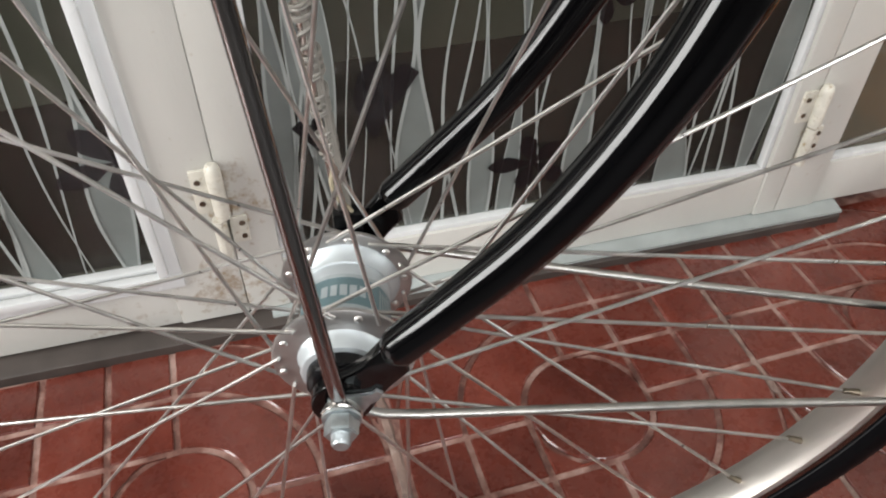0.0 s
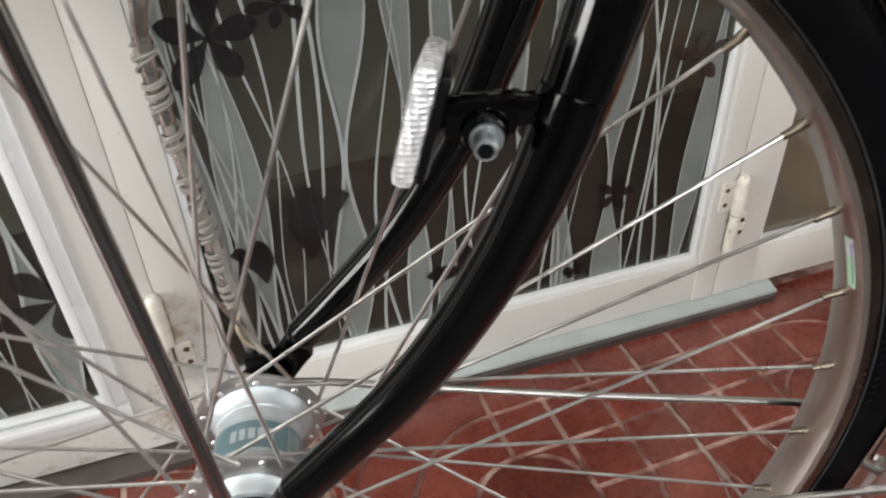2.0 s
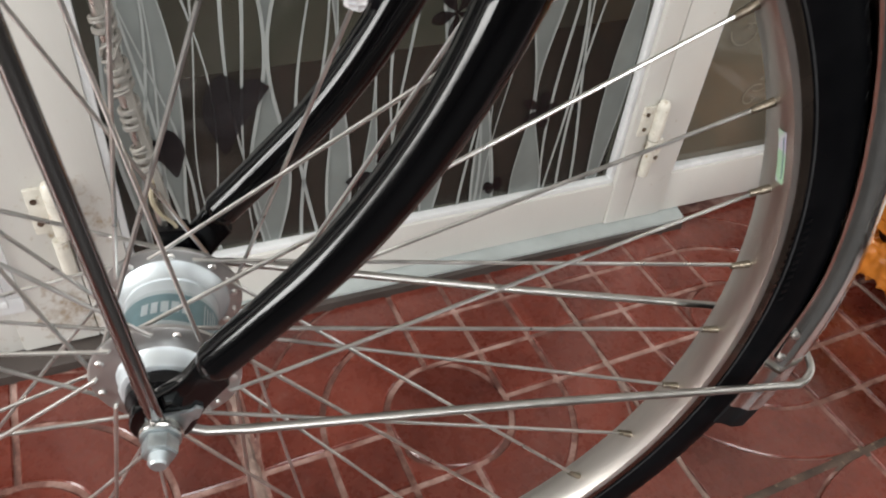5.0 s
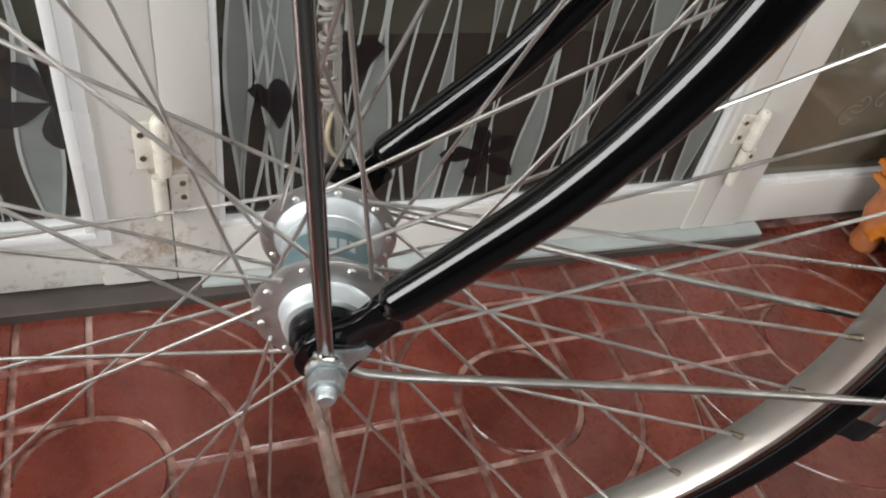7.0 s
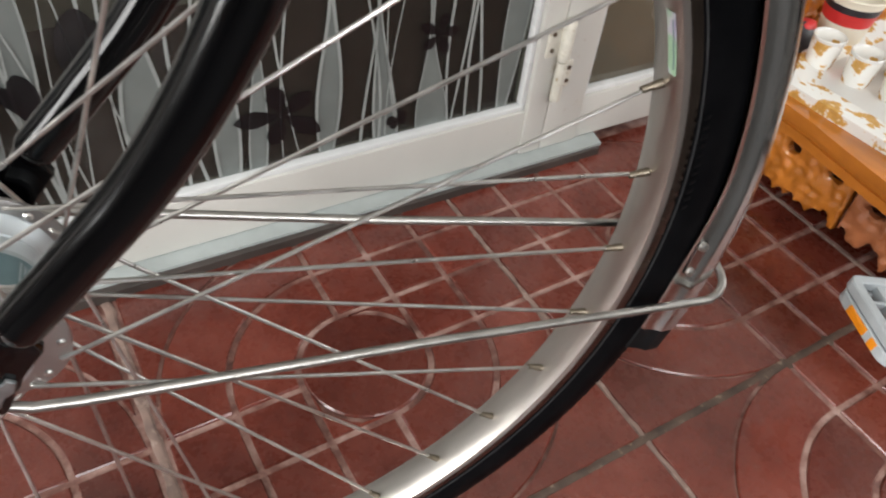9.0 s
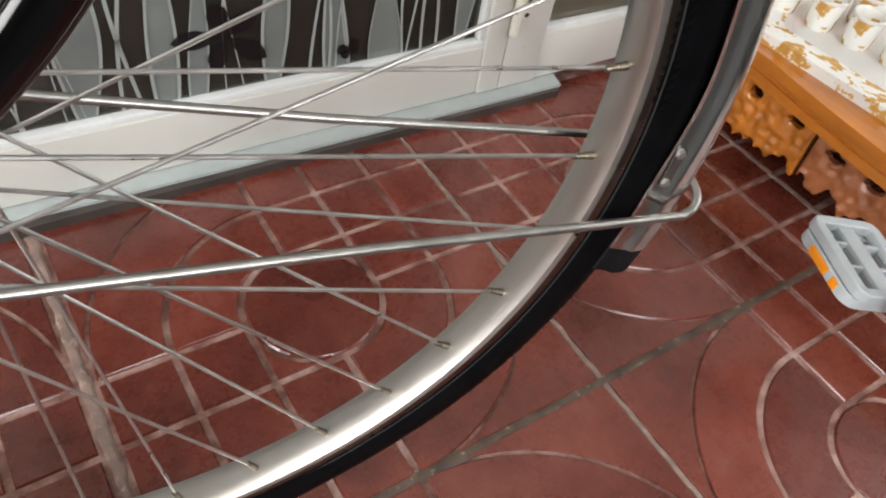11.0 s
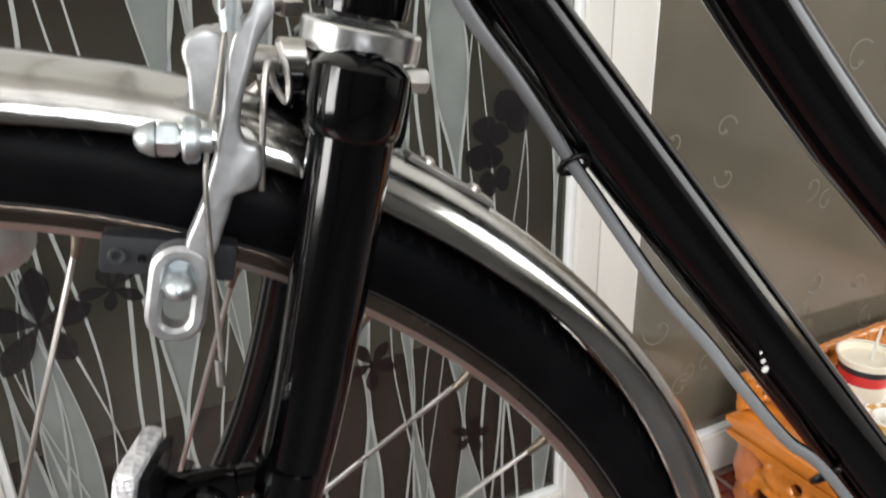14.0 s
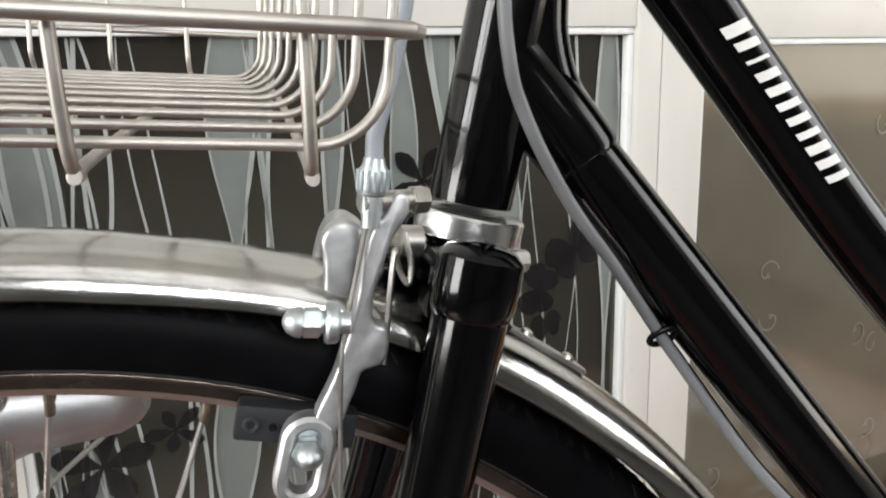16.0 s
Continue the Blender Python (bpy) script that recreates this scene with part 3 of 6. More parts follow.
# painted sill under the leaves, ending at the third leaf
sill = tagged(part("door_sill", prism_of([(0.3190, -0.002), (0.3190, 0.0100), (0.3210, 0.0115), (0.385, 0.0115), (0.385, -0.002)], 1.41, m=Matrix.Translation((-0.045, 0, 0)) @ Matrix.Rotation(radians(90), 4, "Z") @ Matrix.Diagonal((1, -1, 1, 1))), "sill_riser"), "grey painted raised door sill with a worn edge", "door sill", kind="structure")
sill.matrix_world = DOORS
cap = [(-0.05, 0.3300), (0.10, 0.3260), (0.40, 0.3235), (0.664, 0.3225), (0.668, 0.345), (0.668, 0.385), (-0.05, 0.385)]
part("sill_cap", prism_of(cap, 0.0035, m=Matrix.Translation((0, 0, 0.0132)) @ Matrix.Rotation(radians(-90), 4, "X")), "sill_top", sill, "pale worn sill board", smooth=False)

walls = (("wall_door_left", (-2.3, 0.345, 0), (-0.702, 0.50, 2.7)), ("wall_door_right", (1.227, 0.345, 0), (2.2, 0.50, 2.7)), ("wall_over_doors", (-0.702, 0.345, 2.003), (1.227, 0.50, 2.7)),
         ("wall_right_near", (2.2, -3.0, 0), (2.35, -1.73, 2.7)), ("wall_right_far", (2.2, -0.37, 0), (2.35, 0.50, 2.7)), ("wall_right_high", (2.2, -1.73, 1.93), (2.35, -0.37, 2.7)), ("wall_right_low", (2.2, -1.73, 0), (2.35, -0.37, 0.57)), ("wall_left_low", (-2.45, -3.0, 0), (-2.3, 0.50, 0.57)), ("wall_left_high", (-2.45, -3.0, 2.02), (-2.3, 0.50, 2.7)),
         ("wall_left_near", (-2.45, -3.0, 0.57), (-2.3, -0.84, 2.02)), ("wall_left_far", (-2.45, 0.20, 0.57), (-2.3, 0.50, 2.02)),
         ("wall_back_low", (-2.3, -3.15, 0), (2.2, -3.0, 1.45)), ("wall_back_high", (-2.3, -3.15, 2.52), (2.2, -3.0, 2.7)),
         ("wall_back_left", (-2.3, -3.15, 1.45), (-1.34, -3.0, 2.52)), ("wall_back_right", (0.74, -3.15, 1.45), (2.2, -3.0, 2.52)))
# unseen stretch of floor, made dark so that tubes and mudguard reflect less red
near_floor = tagged(part("floor_near", box((-2.3, -3.0, -0.006), (2.2, V0 - TILE - 0.004, -0.0008)), "near_floor", smooth=False), "unseen near floor, coloured dark for reflections", "floor", kind="structure")
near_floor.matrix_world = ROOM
# out-of-view walls, each made dark or pale to set the reflections
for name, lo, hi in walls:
    w = tagged(part(name, box(lo, hi), "pale_plaster" if name in ("wall_door_left", "wall_over_doors", "wall_right_near", "wall_right_far", "wall_right_high", "wall_right_low", "wall_door_right") else "plaster", smooth=False), "plain unseen wall of the room, toned for reflections", "wall", kind="structure")
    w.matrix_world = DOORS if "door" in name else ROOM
w = tagged(part("ceiling", box((-2.45, -3.15, 2.7), (2.35, 0.50, 2.8)), "ceiling_paint", smooth=False), "plain white painted ceiling of the room", "ceiling", kind="structure")
w.matrix_world = ROOM
# space behind the glass, open to sky above; its dimness is in the colours
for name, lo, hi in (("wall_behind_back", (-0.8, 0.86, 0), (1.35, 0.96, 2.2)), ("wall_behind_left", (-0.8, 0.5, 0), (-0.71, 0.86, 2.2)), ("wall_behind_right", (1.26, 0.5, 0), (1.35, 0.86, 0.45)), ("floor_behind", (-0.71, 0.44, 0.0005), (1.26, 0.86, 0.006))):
    w = tagged(part(name, box(lo, hi), "behind_paint" if name == "wall_behind_back" else "dark_room", smooth=False), "plain grey-green wall of the dim space behind the doors" if name == "wall_behind_back" else "floor behind the doors, coloured dark to look unlit" if name == "floor_behind" else "wall behind the doors, coloured dark to look unlit", "floor" if name == "floor_behind" else "wall", kind="structure")
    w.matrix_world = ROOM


# ---- the bicycle: its front wheel stands over the origin ----
HUB = Vector((0, 0, 0.3546))
CY = 0.0065                                # middle of hub and fork, beside the rim's plane
bike = thing("bicycle", "black step-through bicycle with chromed mudguard and wire basket", "bicycle")

# front wheel
rim_profile = [(-0.0135, 0.3150), (-0.0140, 0.3140), (-0.0140, 0.3095), (-0.0128, 0.3065), (-0.0098, 0.3052), (-0.0050, 0.3042), (0.0050, 0.3042), (0.0098, 0.3052), (0.0128, 0.3065), (0.0140, 0.3095),
               (0.0140, 0.3140), (0.0135, 0.3150), (0.0118, 0.3145), (0.0115, 0.3110), (0.0080, 0.3095), (-0.0080, 0.3095), (-0.0115, 0.3110), (-0.0118, 0.3145)]
wheel = part("front_wheel", turned(rim_profile, 200, closed=True), "rim_alloy", bike, "brushed aluminium rim with brown reflections")
wheel.location = HUB
tyre_half = [(0.0112, 0.3110), (0.0148, 0.3153), (0.0172, 0.3222), (0.0176, 0.3298), (0.0162, 0.3354), (0.0138, 0.3392), (0.0098, 0.3416), (0.0050, 0.3426)]
tyre_profile = [(-y, r) for y, r in tyre_half] + [(0.0, 0.3428)] + tyre_half[::-1]
bm = turned(tyre_profile, 200, closed=True)
for v in bm.verts:                         # the soft tyre swells where it meets the floor
    r, off = math.hypot(v.co.x, v.co.z), abs(math.degrees(math.atan2(v.co.x, -v.co.z)))
    swell = 0.5 + 0.5 * math.cos(math.pi * min(1.0, off / 36))
    grow = (0.3110 + (r - 0.3110) * (1 + 0.371 * swell)) / r
    v.co.x, v.co.z, v.co.y = v.co.x * grow, v.co.z * grow, v.co.y * (1 + 0.15 * swell)
part("tyre", bm, "tyre", wheel, "black ribbed rubber tyre")
for s in (-1, 1):                          # the rim's sides, coloured dark for what they mirror
    part("brake_track", turned([(s * 0.0141, 0.3144), (s * 0.01425, 0.3140), (s * 0.01425, 0.3097), (s * 0.0141, 0.3092)], 200), "brake_track", wheel, "side of the rim, coloured dark for the dim room it mirrors")
part("bead_line", turned([(-0.0135, 0.3149), (-0.0148, 0.3152), (-0.0151, 0.3160), (-0.0144, 0.3166)], 200, closed=True), "rubber", wheel, "edge of the rim against the tyre")
for i in range(11):                        # raised lettering on the tyre wall, unreadable
    a = radians(12.6 - 1.0 * i)
    r = 0.3190
    bmk = box((-0.0029, -0.0003, -0.0013 - 0.0003 * (i % 3)), (0.0029, 0.0003, 0.0012 + 0.0003 * (i % 2)), 0.0002)
    piece = part("raised_mark", bmk, "tyre", wheel)
    piece.matrix_basis = Matrix.Rotation(-a, 4, "Y") @ Matrix.Translation((r, -0.0164, 0)) @ Matrix.Rotation(radians(14), 4, "Z")

bm = bmesh.new()
shoulder = [(0.0154, 0.3367), (0.0141, 0.3387), (0.0114, 0.3407), (0.0072, 0.3421), (0.0030, 0.3427)]
for k in range(-18, 94):                   # zigzag tread blocks over both shoulders
    for side in (-1, 1):
        for lean in (-1, 1):
            rows = []
            for i, (y, r) in enumerate(shoulder):
                a0 = radians(2.5 * k + lean * (0.9 - 0.42 * i) + (1.25 if side > 0 else 0))
                rows.append([bm.verts.new(((r + up) * math.cos(a0 + w), side * (y + up * 0.5), (r + up) * math.sin(a0 + w))) for w, up in ((-0.0030, -0.0004), (-0.0024, 0.00035), (0.0024, 0.00035), (0.0030, -0.0004))])
            for a, b in zip(rows, rows[1:]):
                for j in range(3):
                    bm.faces.new((a[j], a[j + 1], b[j + 1], b[j]))
part("tread", bm, "tyre", wheel, "zigzag tread of the tyre")

YN, YF = -0.019, 0.032                     # the flanges
hub_profile = [(-0.0300, 0.0), (-0.0300, 0.0180), (-0.0292, 0.0196), (-0.0275, 0.0203), (-0.0225, 0.0206), (-0.0206, 0.0222), (-0.0204, 0.0325), (-0.0198, 0.0340), (-0.0182, 0.0340), (-0.0176, 0.0325), (-0.0172, 0.0275),
               (-0.0130, 0.0240), (-0.0085, 0.0232), (-0.0080, 0.0224), (0.0220, 0.0224), (0.0225, 0.0232), (0.0265, 0.0240), (0.0302, 0.0275), (0.0306, 0.0325), (0.0312, 0.0340), (0.0328, 0.0340), (0.0334, 0.0325),
               (0.0336, 0.0222), (0.0355, 0.0206), (0.0405, 0.0203), (0.0422, 0.0196), (0.0430, 0.0180), (0.0430, 0.0)]
hub = part("hub", turned(hub_profile, 72), "hub_alloy", wheel, "satin silver hub shell with two flanges")
for y0, s in ((-0.019, 1), (0.032, -1)):
    part("flange", turned([(y0 - s * 0.0017, 0.0215), (y0 - s * 0.0017, 0.0327), (y0 - s * 0.0009, 0.0342), (y0 + s * 0.0009, 0.0342), (y0 + s * 0.0017, 0.0326), (y0 + s * 0.0021, 0.0280)], 72), "flange_alloy", wheel, "drilled grey flange of the hub")
part("dust_cap", turned([(-0.0395, 0.0), (-0.0395, 0.0110), (-0.0385, 0.0145), (-0.0360, 0.0168), (-0.0295, 0.0172), (-0.0295, 0.0)], 48), "black_plastic", wheel, "glossy black dust cap")
part("dust_cap", turned([(0.0525, 0.0), (0.0525, 0.0110), (0.0515, 0.0145), (0.0490, 0.0168), (0.0425, 0.0172), (0.0425, 0.0)], 48), "black_plastic", wheel, "glossy black dust cap")
part("hub_label", turned([(-0.0055, 0.0225), (-0.0055, 0.02265), (0.0125, 0.02265), (0.0125, 0.0225)], 48, 0, 180), "label_teal", wheel, "teal printed label round the hub")
for y0, y1 in ((-0.0072, -0.0052), (0.0122, 0.0145)):
    part("label_edge", turned([(y0, 0.0225), (y0, 0.02272), (y1, 0.02272), (y1, 0.0225)], 48, 0, 180), "label_silver", wheel)
for i, w in enumerate((4.5, 4.0, 4.5, 4.5, 4.0)):   # lettering of the label, as bars
    a = 112 - 12 * i
    part("label_bar", turned([(0.0002, 0.0226), (0.0002, 0.02285), (0.0070, 0.02285), (0.0070, 0.0226)], 3, a - w, a + w), "label_silver", wheel)
for i in range(5):
    a = 38 - 5 * i
    part("label_bar", turned([(-0.004 + 0.002 * (i % 2), 0.0226), (-0.004, 0.02282), (0.010 - 0.003 * (i % 3), 0.02282), (0.010, 0.0226)], 2, a - 1, a + 1), "label_silver", wheel)

RF, FIRST = 0.0302, 54.85


def spoke_mesh(y_flange, outside, offset, nearer):
    """A bent-headed spoke whose rim end lies on the x axis; offset: degrees from there to its hole."""
    a = radians(offset)
    hole = Vector((RF * math.cos(a), y_flange, RF * math.sin(a)))
    end = Vector((0.3000, 0, 0))
    out = -1 if nearer else 1
    s = out if outside else -out
    d = (end - hole).normalized()
    start = hole + Vector((0, -s * 0.0022, 0))
    bend = hole + Vector((0, s * 0.0026, 0)) + d * 0.0012
    path = [start, hole + Vector((0, s * 0.0008, 0)), bend, bend + (end - bend) * 0.03, bend + (end - bend) * 0.5, end]
    bms = tube(path, 0.00105, 8)
    tip = hole + Vector((0, -s * 0.0022, 0))
    turned([(-0.0010, 0.0), (-0.0008, 0.0014), (0.0, 0.0021), (0.0006, 0.0018), (0.0006, 0.0)], 10, bm=bms, m=Matrix.Translation(tip) @ (Matrix.Diagonal((1, s, 1, 1))))
    return bms


KINDS = ((YN, True, -42, True), (YF, False, 60, False), (YN, False, 78, True), (YF, True, -60, False))
spokes = []
nipple = None
for k in range(36):
    turn = Matrix.Rotation(radians(-(FIRST - 10 * k)), 4, "Y")
    if k < 4:
        spokes.append(part("spoke", spoke_mesh(*KINDS[k]), "spoke_steel", wheel))
        spokes[k].matrix_basis = turn
    else:
        again(spokes[k % 4], turn, wheel)
    if nipple is None:
        rot = Matrix.Rotation(radians(-90), 4, "Z")
        bmn = turned([(0.2935, 0.0), (0.2935, 0.0015), (0.2942, 0.0018), (0.2990, 0.0018), (0.2993, 0.0021), (0.3045, 0.0022), (0.3060, 0.0030), (0.3062, 0.0)], 10, m=rot)
        nipple = part("nipple", bmn, "brass", wheel)
        nipple.matrix_basis = turn
    else:
        again(nipple, turn, wheel)
sticker = part("rim_sticker", turned([(-0.0090, 0.3049), (-0.0090, 0.3046), (-0.0045, 0.3036), (-0.0045, 0.3040)], 14, 16.6, 22.6), "sticker", wheel, "small pale green and lilac sticker")
part("sticker_mark", turned([(-0.0084, 0.3043), (-0.0078, 0.3041)], 10, 17.2, 22.0), "label_teal", wheel)
part("rim_seam", turned([(-0.01405, 0.3140), (-0.01415, 0.3140), (-0.01415, 0.3070), (-0.01405, 0.3070)], 1, -13.3, -13.0), "black_plastic", wheel)

# axle, nuts, dropouts
AX = Vector((0, 0, 0.3546))
bm = tube([AX + Vector((0, -0.0685, 0)), AX + Vector((0, -0.0675, 0)), AX + Vector((0, 0.0790, 0)), AX + Vector((0, 0.0800, 0))], [0.0034, 0.0042, 0.0042, 0.0034], 20)
for i in range(9):
    y = -0.0672 + 0.0012 * i
    turned([(y, 0.0041), (y + 0.0004, 0.0046), (y + 0.0008, 0.0041)], 20, bm=bm, m=Matrix.Translation(AX))
axle = part("axle", bm, "zinc", bike, "threaded zinc-plated axle end")
for y in (-0.0592, 0.0710):
    inward = 1 if y < 0 else -1
    part("axle_nut", prism_of(hexagon(0.0078), 0.0078, m=Matrix.Translation(AX + Vector((0, y, 0))), bevel=0.0006), "zinc", axle, "hexagonal zinc nut", smooth=False)
    part("washer", turned([(-0.0008, 0.004), (-0.0008, 0.0088), (0.0004, 0.0090), (0.0008, 0.004)], 28, m=Matrix.Translation(AX + Vector((0, y + inward * 0.0048, 0)))), "zinc", axle)
    part("stay_ring", turned([(-0.0014, 0.004), (-0.0014, 0.0086), (-0.0006, 0.0094), (0.0008, 0.0094), (0.0014, 0.0086), (0.0014, 0.004)], 28, m=Matrix.Translation(AX + Vector((0, y + inward * 0.0070, 0)))), "worn_rod", axle, "flattened eye of the basket stay")
    part("washer", turned([(-0.0009, 0.004), (-0.0009, 0.0080), (0.0009, 0.0080), (0.0009, 0.004)], 28, m=Matrix.Translation(AX + Vector((0, y + inward * 0.0100, 0)))), "steel", axle)
    for k in (0, 1):                       # lock rings between dust cap and fork end
        part("lock_ring", turned([(-0.0006, 0.004), (-0.0006, 0.0092), (0.0006, 0.0092), (0.0006, 0.004)], 28, m=Matrix.Translation(AX + Vector((0, y + inward * (0.0186 + 0.0019 * k), 0)))), "zinc", axle)
# hooked safety washer
hook = [(-0.007, -0.006), (0.004, -0.008), (0.010, -0.003), (0.0125, 0.003), (0.0165, 0.0045), (0.0190, 0.0105), (0.0160, 0.0130), (0.0140, 0.0095), (0.0085, 0.0090), (0.003, 0.0090), (-0.006, 0.007)]
part("hooked_washer", prism_of(hook, 0.0018, m=Matrix.Translation(AX + Vector((0, -0.0482, 0))), bevel=0.0004), "zinc", axle, "hooked zinc safety washer")

# fork
NEAR = [(0.1728, -0.0330, 0.700), (0.1590, -0.0360, 0.640), (0.1465, -0.0388, 0.590), (0.1338, -0.0415, 0.550), (0.1195, -0.0430, 0.515), (0.1005, -0.0437, 0.480), (0.0785, -0.0440, 0.448), (0.0520, -0.0440, 0.418),
        (0.0310, -0.0440, 0.3955), (0.0262, -0.0440, 0.3903), (0.0228, -0.0440, 0.3866)]
SIZE = [0.0130, 0.0129, 0.0125, 0.0117, 0.0110, 0.0104, 0.0099, 0.0094, 0.0092, 0.0088, 0.0060]


def cast_plate(outline, front, back, soft):
    """A cast plate (x, z outline) whose front edge is rounded in three steps."""
    bmp = bmesh.new()
    path = [(v.x, v.z) for v in smooth_path([(x, 0, z) for x, z in [*outline, outline[0]]], 3)][:-1]
    n = len(path)
    inward = []
    for k, p in enumerate(path):
        a, b = path[k - 1], path[(k + 1) % n]
        d = Vector((b[0] - a[0], b[1] - a[1])).normalized()
        inward.append((d.y, -d.x))
    rows = []
    for t, y in ((0, back), (0, front + soft), (0.13, front + 0.5 * soft), (0.42, front + 0.15 * soft), (1.0, front)):
        rows.append([bmp.verts.new((p[0] + q[0] * t * soft, y, p[1] + q[1] * t * soft)) for p, q in zip(path, inward)])
    for a, b in zip(rows, rows[1:]):
        for k in range(n):
            bmp.faces.new((a[k], a[(k + 1) % n], b[(k + 1) % n], b[k]))
    bmp.faces.new(rows[0])
    bmp.faces.new(rows[-1][::-1])
    bmesh.ops.recalc_face_normals(bmp, faces=bmp.faces[:])
    return bmp


def blade(pts):
    path = smooth_path(pts, 8)
    rad = [v[0] for v in smooth_path([(s, 0, 0) for s in SIZE], 8)]
    rad = rad + [rad[-1]] * (len(path) - len(rad))
    return tube(path, rad[:len(path)], 28)


fork = part("fork", blade(NEAR), "black_paint", bike, "gloss black fork blade, raked forward")
FAR = [(x, 2 * CY - y, z) for x, y, z in NEAR]
part("fork_blade", blade(FAR), "black_paint", fork)
for y in (-0.0440, 2 * CY + 0.0440):
    tip = [(0.0225, 0.0400), (0.0105, 0.0262), (-0.0035, 0.0160), (-0.0120, 0.0075), (-0.0145, -0.0030), (-0.0105, -0.0120), (-0.0045, -0.0115), (-0.0025, -0.0030), (0.0045, -0.0035), (0.0075, -0.0105), (0.0120, -0.0075), (0.0190, 0.0065), (0.0310, 0.0220)]
    part("dropout", cast_plate([(AX.x + x, AX.z + z) for x, z in tip[::-1]], y - 0.0030, y + 0.0030, 0.0016), "black_paint", fork)
STEER = Vector((0.23, 0, 1)).normalized()
CROWN = Vector((0.1745, CY, 0.6900))
bm = bmesh.new()
for p in (NEAR[0], FAR[0]):                # sockets over the blade tops
    a, b = Vector(p), Vector(p) - Vector((0.0046, 0, 0.020)) + Vector((0, -0.0010 if p[1] < CY else 0.0010, 0))
    d = (a - b).normalized()
    tube([b, b + d * 0.0015, b + d * 0.004, b + d * 0.012, a, a + d * 0.003, a + d * 0.005], [0.0128, 0.0139, 0.0145, 0.0149, 0.0146, 0.0115, 0.004], 32, bm=bm)
tube([CROWN + Vector((-0.030, -0.002, 0.004)), CROWN + Vector((-0.022, -0.002, 0.003)), CROWN + Vector((0.010, 0, 0.0))], [0.0085, 0.0100, 0.0115], 24, bm=bm)
box((-0.0175, -0.030, -0.018), (0.0165, 0.030, 0.008), 0.006, bm=bm, m=Matrix.Translation(CROWN) @ Matrix.Rotation(radians(11), 4, "Y"))
turned([(-0.014, 0.0190), (0.004, 0.0190), (0.0085, 0.0165), (0.009, 0.0)], 40, bm=bm, m=along(CROWN, STEER))
part("crown", bm, "black_paint", fork, "gloss black lugged fork crown")
part("crown_nut", prism_of(hexagon(0.0045), 0.009, m=along(CROWN + Vector((0.0215, -0.006, -0.001)), (1, 0, -0.1)), bevel=0.0008), "steel", fork, "domed mounting nut")
part("crown_race", turned([(-0.001, 0.012), (-0.001, 0.0200), (-0.0003, 0.0207), (0.0078, 0.0207), (0.0086, 0.0199), (0.0089, 0.0165), (0.0092, 0.012)], 56, m=along(CROWN + STEER * 0.0098 + Vector((0.0012, 0, 0)), STEER)), "chrome", fork, "polished chrome headset cup")

# frame
HEAD0, HEAD1 = CROWN + STEER * 0.0225, CROWN + STEER * 0.17
frame_part = part("frame", tube([HEAD0, HEAD0 + STEER * 0.003, HEAD0 + STEER * 0.06, HEAD1], [0.0158, 0.0160, 0.0157, 0.0157], 36), "black_paint", bike, "gloss black frame tubes")
DOWN0, DOWN1 = Vector((0.2010, 0.006, 0.7530)), Vector((0.5600, -0.0850, 0.2910))
mid_down = Vector((0.3380, -0.0215, 0.5770))
path = smooth_path([DOWN0, (0.2330, 0.0005, 0.7120), mid_down, (0.4510, -0.050, 0.4320), DOWN1], 10)
part("down_tube", tube(path, 0.0149, 32), "black_paint", frame_part)
lug = smooth_path([(0.1905, 0.0065, 0.7680), (0.2005, 0.006, 0.7560), (0.2165, 0.003, 0.7350), (0.2225, 0.002, 0.7262)], 6)
part("head_lug", tube(lug, [0.0156] * (len(lug) - 3) + [0.0156, 0.0155, 0.0149], 32), "black_paint", frame_part)
part("lug_edge", tube([(0.2222, 0.002, 0.7266), (0.2225, 0.0019, 0.7262)], 0.01556, 32), "black_plastic", frame_part)
fillet = smooth_path([(0.2035, 0.0065, 0.8250), (0.2045, 0.006, 0.7900), (0.2050, 0.006, 0.7700), (0.2105, 0.005, 0.7500), (0.2235, 0.0025, 0.7300), (0.2330, 0.0005, 0.7150)], 8)
part("head_gusset", tube(fillet, [0.0125] * (len(fillet) - 14) + [0.0125 - 0.0003 * k for k in range(14)], 24), "black_paint", frame_part)
upper = smooth_path([(0.2090, 0.0086, 0.8540), (0.2600, 0.0002, 0.7880), (0.3000, -0.0063, 0.7360), (0.3257, -0.0105, 0.7030), (0.3543, -0.0152, 0.6690), (0.3753, -0.0187, 0.6460), (0.4450, -0.0300, 0.5760), (0.5300, -0.0440, 0.5050)], 8)
part("upper_tube", tube(upper, 0.0141, 32), "black_paint", frame_part)


def along_upper(length):
    """The place and the direction at a length down the upper tube."""
    for a, b in zip(upper, upper[1:]):
        if length <= (b - a).length:
            return a + (b - a).normalized() * length, (b - a).normalized()
        length -= (b - a).length


part("bottom_bracket", tube([DOWN1 + Vector((0, -0.034, 0)), DOWN1 + Vector((0, 0.034, 0))], 0.021, 32), "black_paint", frame_part)
